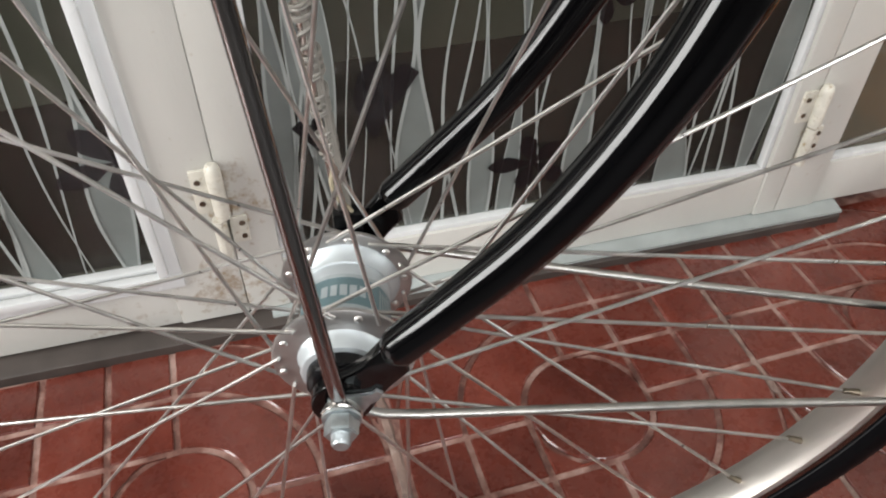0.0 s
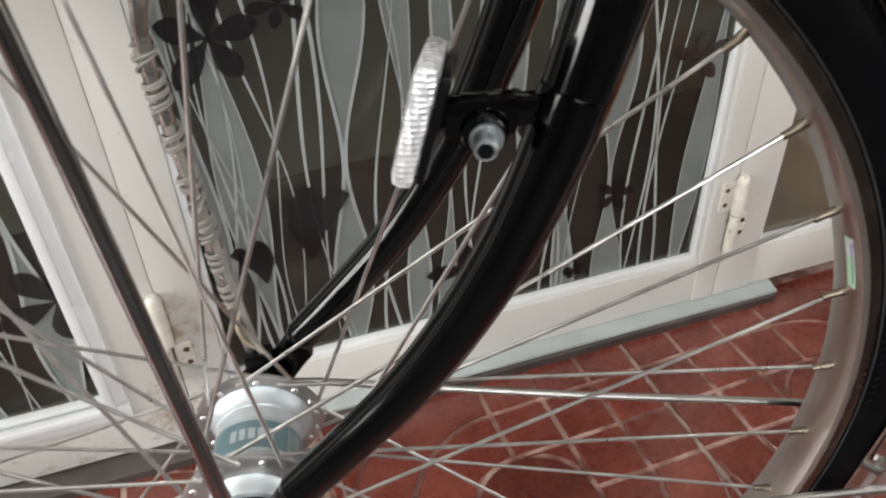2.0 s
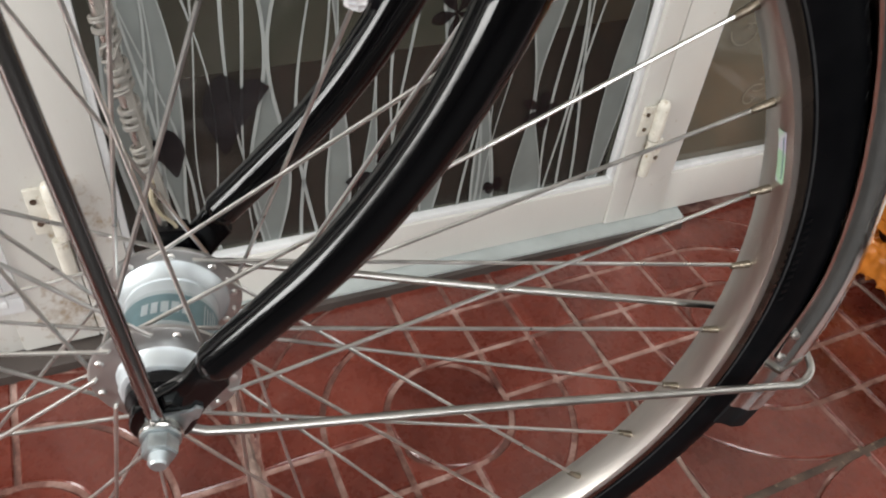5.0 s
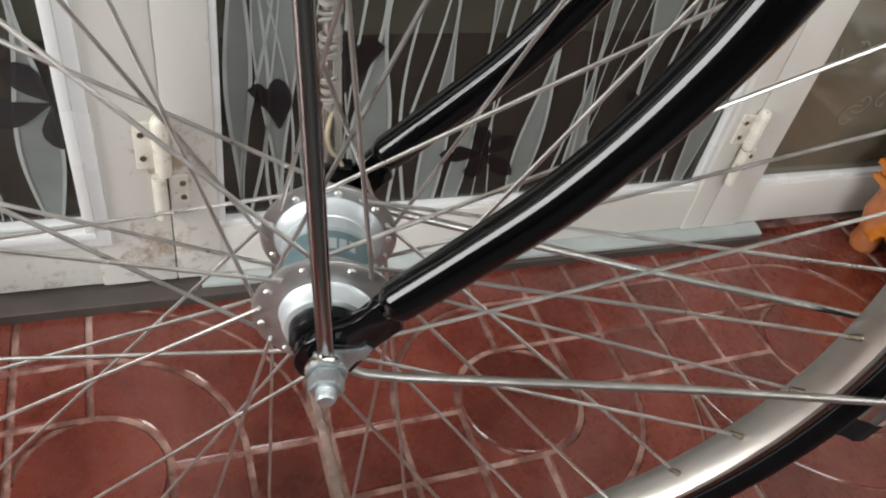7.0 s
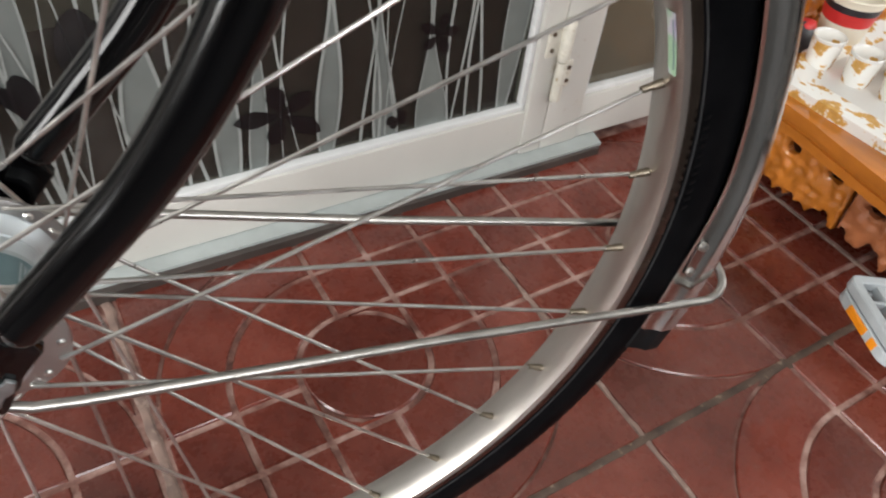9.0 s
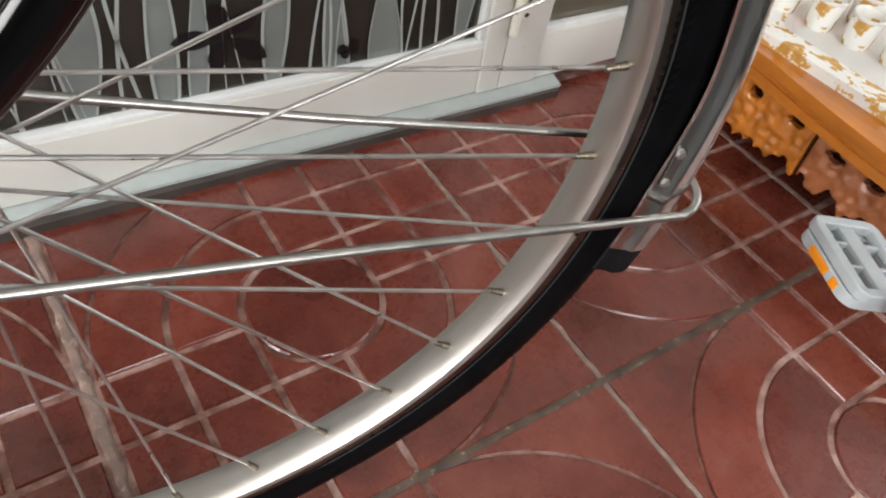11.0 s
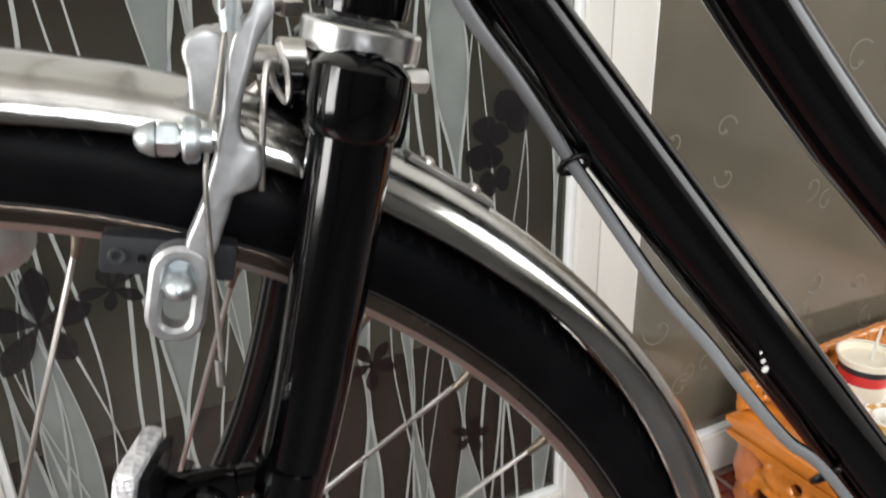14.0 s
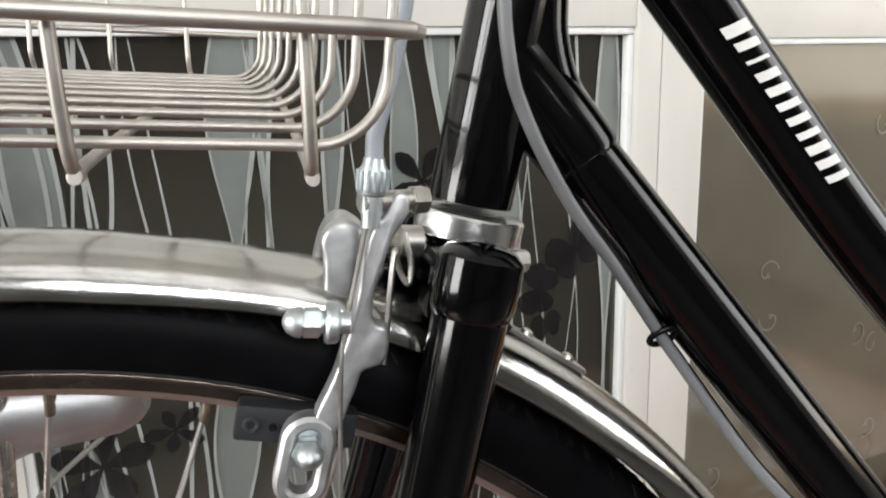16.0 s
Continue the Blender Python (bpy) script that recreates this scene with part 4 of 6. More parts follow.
# lettering on the upper tube: a white word, drawn as slanted bars
for i, w in enumerate((0.0024, 0.0018, 0.0008, 0.0019, 0.0019, 0.0016, 0.0017, 0.0015, 0.0020, 0.0019, 0.0016)):
    c, down = along_upper(0.1045 + 0.0069 * i)
    side = down.cross(Vector((0, 1, 0))).normalized()
    tall, lean = (0.0047 if i else 0.0056), 0.0016
    bml, rows = bmesh.new(), []
    for k in range(9):
        f = k / 4 - 1
        ang = f * tall / 0.0141 + 0.10
        for e in (-w, w):
            rows.append(bml.verts.new(c + down * (e + lean * f) + 0.0143 * (math.cos(ang) * Vector((0, -1, 0)) + math.sin(ang) * side)))
    for r in range(8):
        bml.faces.new((rows[2 * r], rows[2 * r + 1], rows[2 * r + 3], rows[2 * r + 2]))
    part("decal_bar", bml, "letter_white", frame_part, "white decal lettering drawn as bars" if i == 0 else "")
for p, q in (((0.3255, -0.0375, 0.5760), 0.0012), ((0.3268, -0.0378, 0.5722), 0.0017), ((0.3240, -0.0372, 0.5800), 0.0008)):
    part("paint_chip", turned([(0, 0.0), (0.0002, q), (0.0006, 0.0)], 7, m=Matrix.Translation(p)), "letter_white", frame_part)

# grey cable beside the down tube, with its black clips
cable = smooth_path([(0.1850, -0.0320, 0.8300), (0.1810, -0.0335, 0.7850), (0.1828, -0.0337, 0.7615), (0.1871, -0.0315, 0.7489), (0.1964, -0.0285, 0.7309), (0.2104, -0.0225, 0.7104), (0.2267, -0.0165, 0.6906), (0.2393, -0.0130, 0.6737), (0.2507, -0.0112, 0.6576),
                     (0.2588, -0.0125, 0.6460), (0.2715, -0.0175, 0.6265), (0.2859, -0.0250, 0.6050), (0.3031, -0.0320, 0.5842), (0.3150, -0.0380, 0.5676), (0.3375, -0.0440, 0.5400), (0.3634, -0.0460, 0.5154), (0.4300, -0.060, 0.425)], 6)
part("cable", tube(cable, 0.0023, 14), "cable_grey", bike, "grey brake cable housing")
second = smooth_path([(0.2340, 0.0060, 0.6960), (0.2430, -0.0010, 0.6805), (0.2480, -0.0040, 0.6690), (0.2535, -0.0080, 0.6565), (0.2625, -0.0080, 0.6440), (0.2755, -0.0125, 0.6245), (0.2900, -0.0200, 0.6025), (0.3070, -0.0265, 0.5820), (0.3190, -0.0325, 0.5655), (0.3410, -0.0385, 0.5380), (0.3660, -0.0400, 0.5130), (0.4300, -0.054, 0.423)], 6)
part("cable", tube(second, 0.0022, 12), "black_plastic", bike, "black cable housing")
for c, r in (((0.2520, -0.0115, 0.6570), 0.0064), ((0.3620, -0.0430, 0.5160), 0.0070)):
    ring = [Vector(c) + r * Vector((math.cos(a) * 0.88, -0.3 * math.sin(a), math.sin(a) * 0.55 + math.cos(a) * 0.16)) for a in [2 * math.pi * i / 24 for i in range(24)]]
    part("cable_clip", tube(ring, 0.0013, 10, closed=True), "black_plastic", bike, "black plastic cable clip")

# mudguard: closer to the tyre over the top, wider and deeper towards its lower end
def ease(x):
    x = min(1.0, max(0.0, x))
    return x * x * (3 - 2 * x)


def guard_ring(angle, t=0.0009, shrink=1.0):
    """The section (y, r) at an angle from the axle."""
    top = 0.3622 + 0.0044 * ease((14 - angle) / 24) - 0.0028 * ease((angle - 66) / 14)
    edge = 0.3466 - 0.0080 * ease((48 - angle) / 30) - 0.0060 * ease((6 - angle) / 14) - 0.0045 * ease((angle - 68) / 14)
    out = []
    for i in range(49):
        deg = -90 + 180 * i / 48
        a = radians(deg)
        bead = 0.0010 * math.exp(-((abs(deg) - 71) / 4.5) ** 2) + 0.0009 * math.exp(-((abs(deg) - 47) / 4.5) ** 2)
        curl = 0.0052 * ease((52 - angle) / 20) * ease((abs(deg) - 52) / 38)   # the lower flank turns in towards the tyre
        out.append(((0.0245 * abs(math.sin(a)) ** 0.95 - curl) * shrink * (1 if a > 0 else -1) + math.copysign(bead * ease((40 - angle) / 25), a), edge + (top - edge) * max(0.0, math.cos(a)) ** 0.92))
    inner = [(y - math.copysign(min(t, abs(y)), y), max(edge, r - t)) for y, r in out]
    return [(out[0][0] + 0.0012, edge - 0.0010)] + out + [(out[-1][0] - 0.0012, edge - 0.0010)] + inner[::-1]


def guard_mesh(a0, a1, seg, t=0.0009, shrink=1.0):
    bm = bmesh.new()
    rings = []
    for i in range(seg + 1):
        deg = a0 + (a1 - a0) * i / seg
        a = radians(deg)
        rings.append([bm.verts.new((r * math.cos(a), y, r * math.sin(a))) for y, r in guard_ring(deg, t, shrink)])
    n = len(rings[0])
    for a, b in zip(rings, rings[1:]):
        for k in range(n):
            bm.faces.new((a[k], a[(k + 1) % n], b[(k + 1) % n], b[k]))
    bm.faces.new(rings[0])
    bm.faces.new(rings[-1][::-1])
    return bm


guard = part("front_mudguard", guard_mesh(-14.0, 124, 150), "stainless", bike, "polished stainless steel mudguard")
guard.location = HUB
part("mud_flap", guard_mesh(-17.1, -12.4, 12, 0.0050, 0.95), "flap_rubber", guard, "black rubber flap at the mudguard's end")
plate = [(-0.0105, -0.0035), (0.0105, -0.0035), (0.0125, 0.0), (0.0105, 0.0035), (-0.0105, 0.0035), (-0.0125, 0.0)]


def on_guard(angle, lean, r):
    """A pose on the mudguard's skin: x along the rim, y outward from the skin."""
    a = radians(angle)
    return Matrix.Rotation(-a, 4, "Y") @ Matrix.Translation((0.3455, 0, 0)) @ Matrix.Rotation(radians(lean), 4, "Z") @ Matrix.Translation((r, 0, 0)) @ Matrix.Rotation(radians(-90), 4, "Z") @ Matrix.Rotation(radians(90), 4, "Y")


def on_side(angle, r, y=-0.0203):
    """A pose on the mudguard's side: x along the rim, y outward."""
    return Matrix.Rotation(-radians(angle), 4, "Y") @ Matrix.Translation((r, y, 0)) @ Matrix.Rotation(radians(90), 4, "Y") @ Matrix.Rotation(radians(180), 4, "X")


part("stay_plate", prism_of(plate, 0.0016, m=on_side(-3.9, 0.3370), bevel=0.0004), "stainless", guard, "small riveted stay plate")
for d in (-1.6, 1.6):
    part("rivet", turned([(-0.0002, 0.0028), (0.0016, 0.0024), (0.0024, 0.0010), (0.0025, 0.0)], 14, m=on_side(-3.9 + d, 0.3370, -0.0207)), "stay_steel", guard)
strip = [(-0.019, -0.005), (0.019, -0.005), (0.021, 0.0), (0.019, 0.005), (-0.019, 0.005)]
part("bracket_strip", prism_of(strip, 0.0022, m=on_guard(55.2, 0, 0.0176), bevel=0.0006), "stay_steel", guard, "grey steel bracket strip under the crown")
for d in (-1.7, 1.6):
    part("rivet", turned([(-0.0002, 0.0030), (0.0012, 0.0026), (0.0020, 0.0010), (0.0021, 0.0)], 14, m=on_guard(55.2 + d, 0, 0.0190)), "steel", guard)
# stays: one bent wire round the mudguard's end, from axle to axle
STAY = [(0.0080, -0.0440, 0.3465), (0.0180, -0.0440, 0.3420), (0.0350, -0.0435, 0.3395), (0.1800, -0.0350, 0.3230), (0.3350, -0.0285, 0.3045), (0.3510, -0.0272, 0.3030), (0.3590, -0.0245, 0.3045), (0.3645, -0.0160, 0.3070), (0.3665, 0.0050, 0.3085),
        (0.3625, 0.0240, 0.3100), (0.3500, 0.0285, 0.3110), (0.3300, 0.0290, 0.3130), (0.1800, 0.0420, 0.3320), (0.0300, 0.0560, 0.3540), (0.0060, 0.0570, 0.3560)]
path = [Vector(p) for p in STAY[:3]] + smooth_path(STAY[3:12], 8) + [Vector(p) for p in STAY[12:]]
part("mudguard_stay", tube(path, 0.00235, 14), "stay_steel", bike, "bright steel wire stay")
for y in (-0.0440, 0.0570):
    part("stay_eye", tube([AX + Vector((0.0075 * math.cos(a), y, 0.0075 * math.sin(a))) for a in [2 * math.pi * i / 20 for i in range(20)]], 0.0022, 10, closed=True), "steel", bike)

# basket stays from the axle upward
near_rod = [(0.0, -0.0500, 0.3560), (-0.0015, -0.0500, 0.3700), (-0.0200, -0.0370, 0.5600), (-0.0410, -0.0230, 0.7530)]
part("basket_stay", tube([Vector(p) for p in near_rod], [0.0034, 0.0038, 0.0036, 0.0036], 16, flat=0.75), "dark_chrome", bike, "dark chromed basket stay")
far_rod = [(0.0, 0.0580, 0.3600), (-0.0020, 0.0560, 0.3900), (-0.0095, 0.0440, 0.5400), (-0.0098, 0.0428, 0.5680), (-0.0060, 0.0425, 0.6000), (0.0030, 0.0450, 0.7530)]
far_path = smooth_path(far_rod, 6)
part("basket_stay", tube(far_path, 0.0034, 14), "worn_rod", bike, "steel basket stay wound with wire")


def coil(path, r, pitch, wire, s0, s1):
    pts, total = [], 0.0
    for a, b in zip(path, path[1:]):
        n = 10
        for i in range(n):
            t = i / n
            total += (b - a).length / n
            if s0 < total < s1:
                d = (b - a).normalized()
                e = d.cross(Vector((0, 1, 0))).normalized()
                f = d.cross(e)
                w = pitch(total)
                ang = 2 * math.pi * w
                pts.append(a.lerp(b, t) + r * (math.cos(ang) * e + math.sin(ang) * f))
    return tube(pts, wire, 8)


fine_path = [far_path[0]]
for a, b in zip(far_path, far_path[1:]):
    for i in range(1, 9):
        fine_path.append(a.lerp(b, i / 8))
part("wound_wire", coil(fine_path, 0.0045, lambda s: s / 0.0082 + 0.40 * math.sin(s * 270) + 0.5 * math.sin(s * 61), 0.0009, 0.060, 0.205), "wire_grey", bike, "grey twin wire wound round the stay")
part("wound_wire", coil(fine_path, 0.0045, lambda s: s / 0.0082 + 0.40 * math.sin(s * 270) + 0.5 * math.sin(s * 61) + 0.22, 0.0009, 0.062, 0.206), "wire_grey", bike)
lead = smooth_path([(-0.0010, 0.0530, 0.4200), (-0.0040, 0.0480, 0.4080), (-0.0020, 0.0500, 0.3960), (0.0030, 0.0520, 0.3880), (0.0060, 0.0520, 0.3800)], 6)
part("lamp_lead", tube(lead, 0.0011, 8), "wire_cream", bike)
part("lamp_lead", tube(smooth_path([(-0.0148, 0.0425, 0.5600), (-0.0080, 0.0450, 0.5720), (0.0040, 0.0480, 0.5920), (0.0300, 0.0560, 0.6120), (0.0440, 0.0560, 0.6200), (0.0450, 0.0540, 0.6290), (0.0400, 0.0540, 0.6320)], 6), 0.0012, 8), "wire_grey", bike, "grey wire to the headlamp")
for k in range(3):
    d = 0.0011 * k
    part("stay_lead", tube(smooth_path([(0.0015 + d, 0.0520, 0.3900), (-0.0050 + d, 0.0465, 0.4700), (-0.0095 + d, 0.0420, 0.5300)], 6), 0.0009, 8), "wire_grey", bike)
part("lead_hook", tube(smooth_path([(0.0400, 0.0550, 0.6300), (0.0432, 0.0550, 0.6280), (0.0446, 0.0550, 0.6225), (0.0430, 0.0550, 0.6165)], 5), 0.0017, 10), "black_plastic", bike, "black hook holding the lamp wire")
part("lead_plug", box((-0.006, 0.0490, 0.3640), (0.010, 0.0590, 0.3850), 0.002), "black_plastic", bike, "black connector plug at the hub")

# headlamp beyond the wheel
m = along((0.0180, 0.0600, 0.6290), (-1, 0.05, -0.03))
bm = turned([(-0.030, 0.0), (-0.030, 0.009), (-0.026, 0.0140), (-0.018, 0.0175), (0.018, 0.0215), (0.024, 0.0235), (0.028, 0.0240), (0.030, 0.0225)], 40, m=m)
lamp_body = part("headlamp", bm, "alloy", bike, "silver bullet-shaped headlamp")
part("lens", turned([(0.0295, 0.0222), (0.0320, 0.0180), (0.0345, 0.0)], 32, m=m), "prism", lamp_body, "clear headlamp lens")
part("lamp_arm", tube(smooth_path([(0.0430, 0.0600, 0.6330), (0.0900, 0.0560, 0.6420), (0.1450, 0.0300, 0.6850)], 6), 0.0035, 10), "steel", bike)

# wheel reflector on the fork
m = Matrix.Translation((0.0905, -0.0500, 0.5730)) @ Matrix.Rotation(radians(15), 4, "Y") @ Matrix.Rotation(radians(-14), 4, "Z")
refl = part("reflector", box((-0.0048, -0.014, -0.0200), (0.0030, 0.014, 0.0200), 0.0036, m=m), "prism", bike, "clear white prismatic reflector")
part("reflector_back", box((0.0028, -0.0125, -0.0180), (0.0062, 0.0125, 0.0180), 0.0028, m=m), "black_plastic", refl, "black plastic back")
part("bracket", box((0.0965, -0.0475, 0.5600), (0.1215, -0.0385, 0.5745), 0.0042), "black_paint", refl, "black plastic bracket")
part("bracket_collar", turned([(-0.0030, 0.0), (-0.0030, 0.0066), (-0.0015, 0.0076), (0.006, 0.0082), (0.006, 0.0)], 28, m=Matrix.Translation((0.1095, -0.0480, 0.5640)) @ Matrix.Rotation(radians(-12), 4, "Z")), "black_paint", refl)
part("clamp_lug", box((0.118, -0.0450, 0.5620), (0.1330, -0.0370, 0.5720), 0.003), "black_paint", refl)
cl = Vector((0.1385, -0.0412, 0.5670))
bdir = (Vector(NEAR[2]) - Vector(NEAR[3])).normalized()
part("clamp", turned([(-0.0050, 0.0110), (-0.0050, 0.0124), (0.0050, 0.0124), (0.0050, 0.0110)], 32, m=along(cl, bdir)), "black_paint", refl)
part("clamp_bolt", turned([(-0.0075, 0.0), (-0.0075, 0.0018), (-0.0055, 0.0018), (-0.0055, 0.0026), (-0.0074, 0.0026), (-0.0074, 0.0034), (-0.0068, 0.0038), (0.004, 0.0038), (0.004, 0.0)], 22, m=Matrix.Translation((0.1095, -0.0525, 0.5635)) @ Matrix.Rotation(radians(-12), 4, "Z")), "zinc", refl, "zinc-plated socket-head bolt")
# black hexagon laid on the bolt head stands for the socket's dark hollow
part("bolt_socket", prism_of(hexagon(0.0025), 0.0010, m=Matrix.Translation((0.1095, -0.0525, 0.5635)) @ Matrix.Rotation(radians(-12), 4, "Z") @ Matrix.Translation((0, -0.0074, 0))), "black_plastic", refl)
part("washer", turned([(-0.0005, 0.004), (-0.0005, 0.0054), (0.0010, 0.0054), (0.0010, 0.004)], 22, m=Matrix.Translation((0.1095, -0.0525, 0.5635)) @ Matrix.Rotation(radians(-12), 4, "Z")), "zinc", refl)

# rim brake on the crown
YB = -0.0300
ARM = ((0.1442, 0.7280), (0.1465, 0.7290), (0.1490, 0.7277), (0.1493, 0.7232), (0.1476, 0.7194), (0.1439, 0.7140), (0.1412, 0.7073), (0.1385, 0.7005), (0.1366, 0.6935), (0.1360, 0.6875), (0.1373, 0.6841), (0.1402, 0.6829), (0.1412, 0.6795), (0.1404, 0.6732), (0.1381, 0.6696), (0.1345, 0.6685),
       (0.1315, 0.6672), (0.1294, 0.6616), (0.1267, 0.6554), (0.1240, 0.6490), (0.1195, 0.6440), (0.1150, 0.6510), (0.1198, 0.6616), (0.1227, 0.6677), (0.1253, 0.6750), (0.1280, 0.6822), (0.1302, 0.6893), (0.1320, 0.6975), (0.1338, 0.7068), (0.1361, 0.7146), (0.1387, 0.7195), (0.1416, 0.7225))


brake = part("front_brake", cast_plate(ARM, -0.0340, -0.0265, 0.0016), "cast_alloy", bike, "worn cast aluminium brake arm")


def stadium(a, b, r, n=12):
    """A closed outline (x, z) at the distance r round the line from a to b."""
    d = Vector((b[0] - a[0], b[1] - a[1])).normalized()
    base = math.atan2(d.y, d.x)
    return [(q[0] + r * math.cos(base + t), q[1] + r * math.sin(base + t)) for q, t0 in ((b, -math.pi / 2), (a, math.pi / 2)) for t in [t0 + math.pi * k / n for k in range(n + 1)]]


def loop_plate(a, b, r_in, r_out, depth, m):
    """A flat loop with rounded edges."""
    e = 0.0014
    rows = [[(x, y, z) for x, z in stadium(a, b, r)] for r, y in ((r_in, -depth / 2 + e), (r_in + e, -depth / 2), (r_out - e, -depth / 2), (r_out, -depth / 2 + e), (r_out, depth / 2), (r_in, depth / 2))]
    bm = bmesh.new()
    vs = [[bm.verts.new(m @ Vector(p)) for p in row] for row in rows]
    n = len(vs[0])
    for k in range(len(vs)):
        for i in range(n):
            bm.faces.new((vs[k][i], vs[k][(i + 1) % n], vs[(k + 1) % len(vs)][(i + 1) % n], vs[(k + 1) % len(vs)][i]))
    return bm


part("slotted_end", loop_plate((0.1130, 0.6440), (0.1092, 0.6285), 0.0042, 0.0092, 0.0075, Matrix.Translation((0, YB - 0.0010, 0))), "cast_alloy", brake, "slotted end of the brake arm")
plate2 = [(0.1207, 0.6860), (0.1223, 0.7029), (0.1216, 0.7108), (0.1240, 0.7154), (0.1288, 0.7178), (0.1330, 0.7165), (0.1355, 0.7133), (0.1343, 0.7055), (0.1310, 0.6908), (0.1280, 0.6850)]
part("second_arm", cast_plate(plate2, -0.0200, -0.0120, 0.0020), "cast_alloy", brake, "second brake arm behind")
over = smooth_path([(0.1380, 0.0020, 0.7060), (0.1340, 0.0150, 0.7100), (0.1300, 0.0300, 0.7080), (0.1260, 0.0430, 0.6950), (0.1180, 0.0400, 0.6600), (0.1120, 0.0330, 0.6420)], 6)
part("far_arm", tube(over, 0.0044, 14, flat=0.8), "cast_alloy", brake)
part("pivot_bolt", tube([(0.1380, -0.004, 0.7060), (0.1620, 0.002, 0.7010)], 0.0050, 20), "steel", brake)
part("pivot_spacer", tube([(0.1500, -0.004, 0.7060), (0.1580, -0.003, 0.7050)], 0.0060, 22), "steel", brake)
part("spring", tube(smooth_path([(0.1500, -0.0160, 0.7120), (0.1520, -0.0170, 0.7000), (0.1505, -0.0180, 0.6930), (0.1475, -0.0180, 0.6990), (0.1460, -0.0200, 0.7060), (0.1430, -0.0240, 0.6900), (0.1400, -0.0250, 0.6660)], 6), 0.0011, 10), "steel", brake, "steel return spring")
m = along((0.1160, -0.0390, 0.6890), (-1, 0.02, 0.12))
pinch = part("pinch_bolt", turned([(-0.012, 0.0), (-0.012, 0.0036), (0.004, 0.0036), (0.004, 0.0)], 18, m=m), "zinc", brake)
part("pinch_nut", prism_of(hexagon(0.0052), 0.0060, m=m, bevel=0.0006), "zinc", brake, "zinc pinch nut on the cable")
part("pinch_cap", turned([(0.003, 0.0052), (0.005, 0.0050), (0.0075, 0.0036), (0.0088, 0.0015), (0.009, 0.0)], 20, m=m), "zinc", brake)
part("pinch_washer", turned([(-0.0088, 0.003), (-0.0088, 0.0058), (-0.0078, 0.0068), (-0.0052, 0.0070), (-0.0042, 0.0062), (-0.0042, 0.003)], 24, m=m), "zinc", brake)
part("inner_wire", tube(smooth_path([(0.1355, -0.0330, 0.7200), (0.1305, -0.0350, 0.7000), (0.1262, -0.0385, 0.6850), (0.1238, -0.0400, 0.6660), (0.1212, -0.0390, 0.6100)], 8), 0.0008, 8), "steel", brake, "bare steel brake wire")
part("wire_tip", tube([(0.1208, -0.0390, 0.6140), (0.1203, -0.0390, 0.6040)], 0.0016, 10), "steel", brake)
bm = bmesh.new()
ad = Vector((0.10, 0, 1)).normalized()
a0 = Vector((0.1365, -0.0330, 0.7180))
turned([(0.0, 0.0), (0.0, 0.0030), (0.0045, 0.0030), (0.0045, 0.0036), (0.0105, 0.0036), (0.0105, 0.0030), (0.0110, 0.0044), (0.0125, 0.0048), (0.0190, 0.0048), (0.0205, 0.0038), (0.0230, 0.0034), (0.0232, 0.0)], 20, bm=bm, m=along(a0, ad))
part("cable_adjuster", bm, "zinc", brake, "knurled zinc cable adjuster")
for i in range(14):
    a = 2 * math.pi * i / 14
    q = along(a0, ad)
    p0 = q @ Vector((0.0048 * math.cos(a), 0.0125, 0.0048 * math.sin(a)))
    part("knurl", tube([p0, q @ Vector((0.0048 * math.cos(a), 0.0190, 0.0048 * math.sin(a)))], 0.0006, 6), "zinc", brake)
part("anchor_pin", tube([(0.1340, -0.0335, 0.7265), (0.1560, -0.0250, 0.7250)], 0.0036, 16), "steel", brake)
part("anchor_nut", prism_of(hexagon(0.0050), 0.006, m=along((0.1535, -0.0262, 0.7250), (1, 0.3, -0.05)), bevel=0.0006), "steel", brake)
part("brake_cable", tube(smooth_path([a0 + ad * 0.0225, a0 + ad * 0.032, (0.1448, -0.0350, 0.7680), (0.1505, -0.0370, 0.7970), (0.1590, -0.0400, 0.8600)], 8), 0.0029, 14), "cable_blue", brake, "grey brake cable housing")
part("brake_shoe", box((-0.0110, -0.0035, -0.0068), (0.0300, 0.0060, 0.0068), 0.0018, m=Matrix.Translation((0.1000, -0.0215, 0.6475)) @ Matrix.Rotation(radians(13), 4, "Y")), "pad_rubber", brake, "grey-black rubber brake pad")
part("shoe_mark", turned([(-0.0002, 0.0030), (-0.0008, 0.0026), (-0.0008, 0.0018), (-0.0002, 0.0014)], 14, m=Matrix.Translation((0.0945, -0.0252, 0.6488))), "rubber", brake)
part("shoe_hole", turned([(-0.0004, 0.0), (-0.0008, 0.0014), (0.0, 0.0014)], 12, m=Matrix.Translation((0.1015, -0.0252, 0.6470))), "black_plastic", brake)
part("shoe_nut", prism_of(hexagon(0.0056), 0.0055, m=Matrix.Translation((0.1125, -0.0355, 0.6410)), bevel=0.0006), "zinc", brake, "zinc nut holding the brake pad")
part("shoe_cap", turned([(-0.0025, 0.0048), (-0.0042, 0.0045), (-0.0065, 0.0032), (-0.0078, 0.0012), (-0.0080, 0.0)], 18, m=Matrix.Translation((0.1125, -0.0355, 0.6410))), "zinc", brake)
part("shoe_washer", turned([(0.0026, 0.002), (0.0026, 0.0082), (0.0040, 0.0082), (0.0040, 0.002)], 24, m=Matrix.Translation((0.1125, -0.0355, 0.6410))), "zinc", brake)
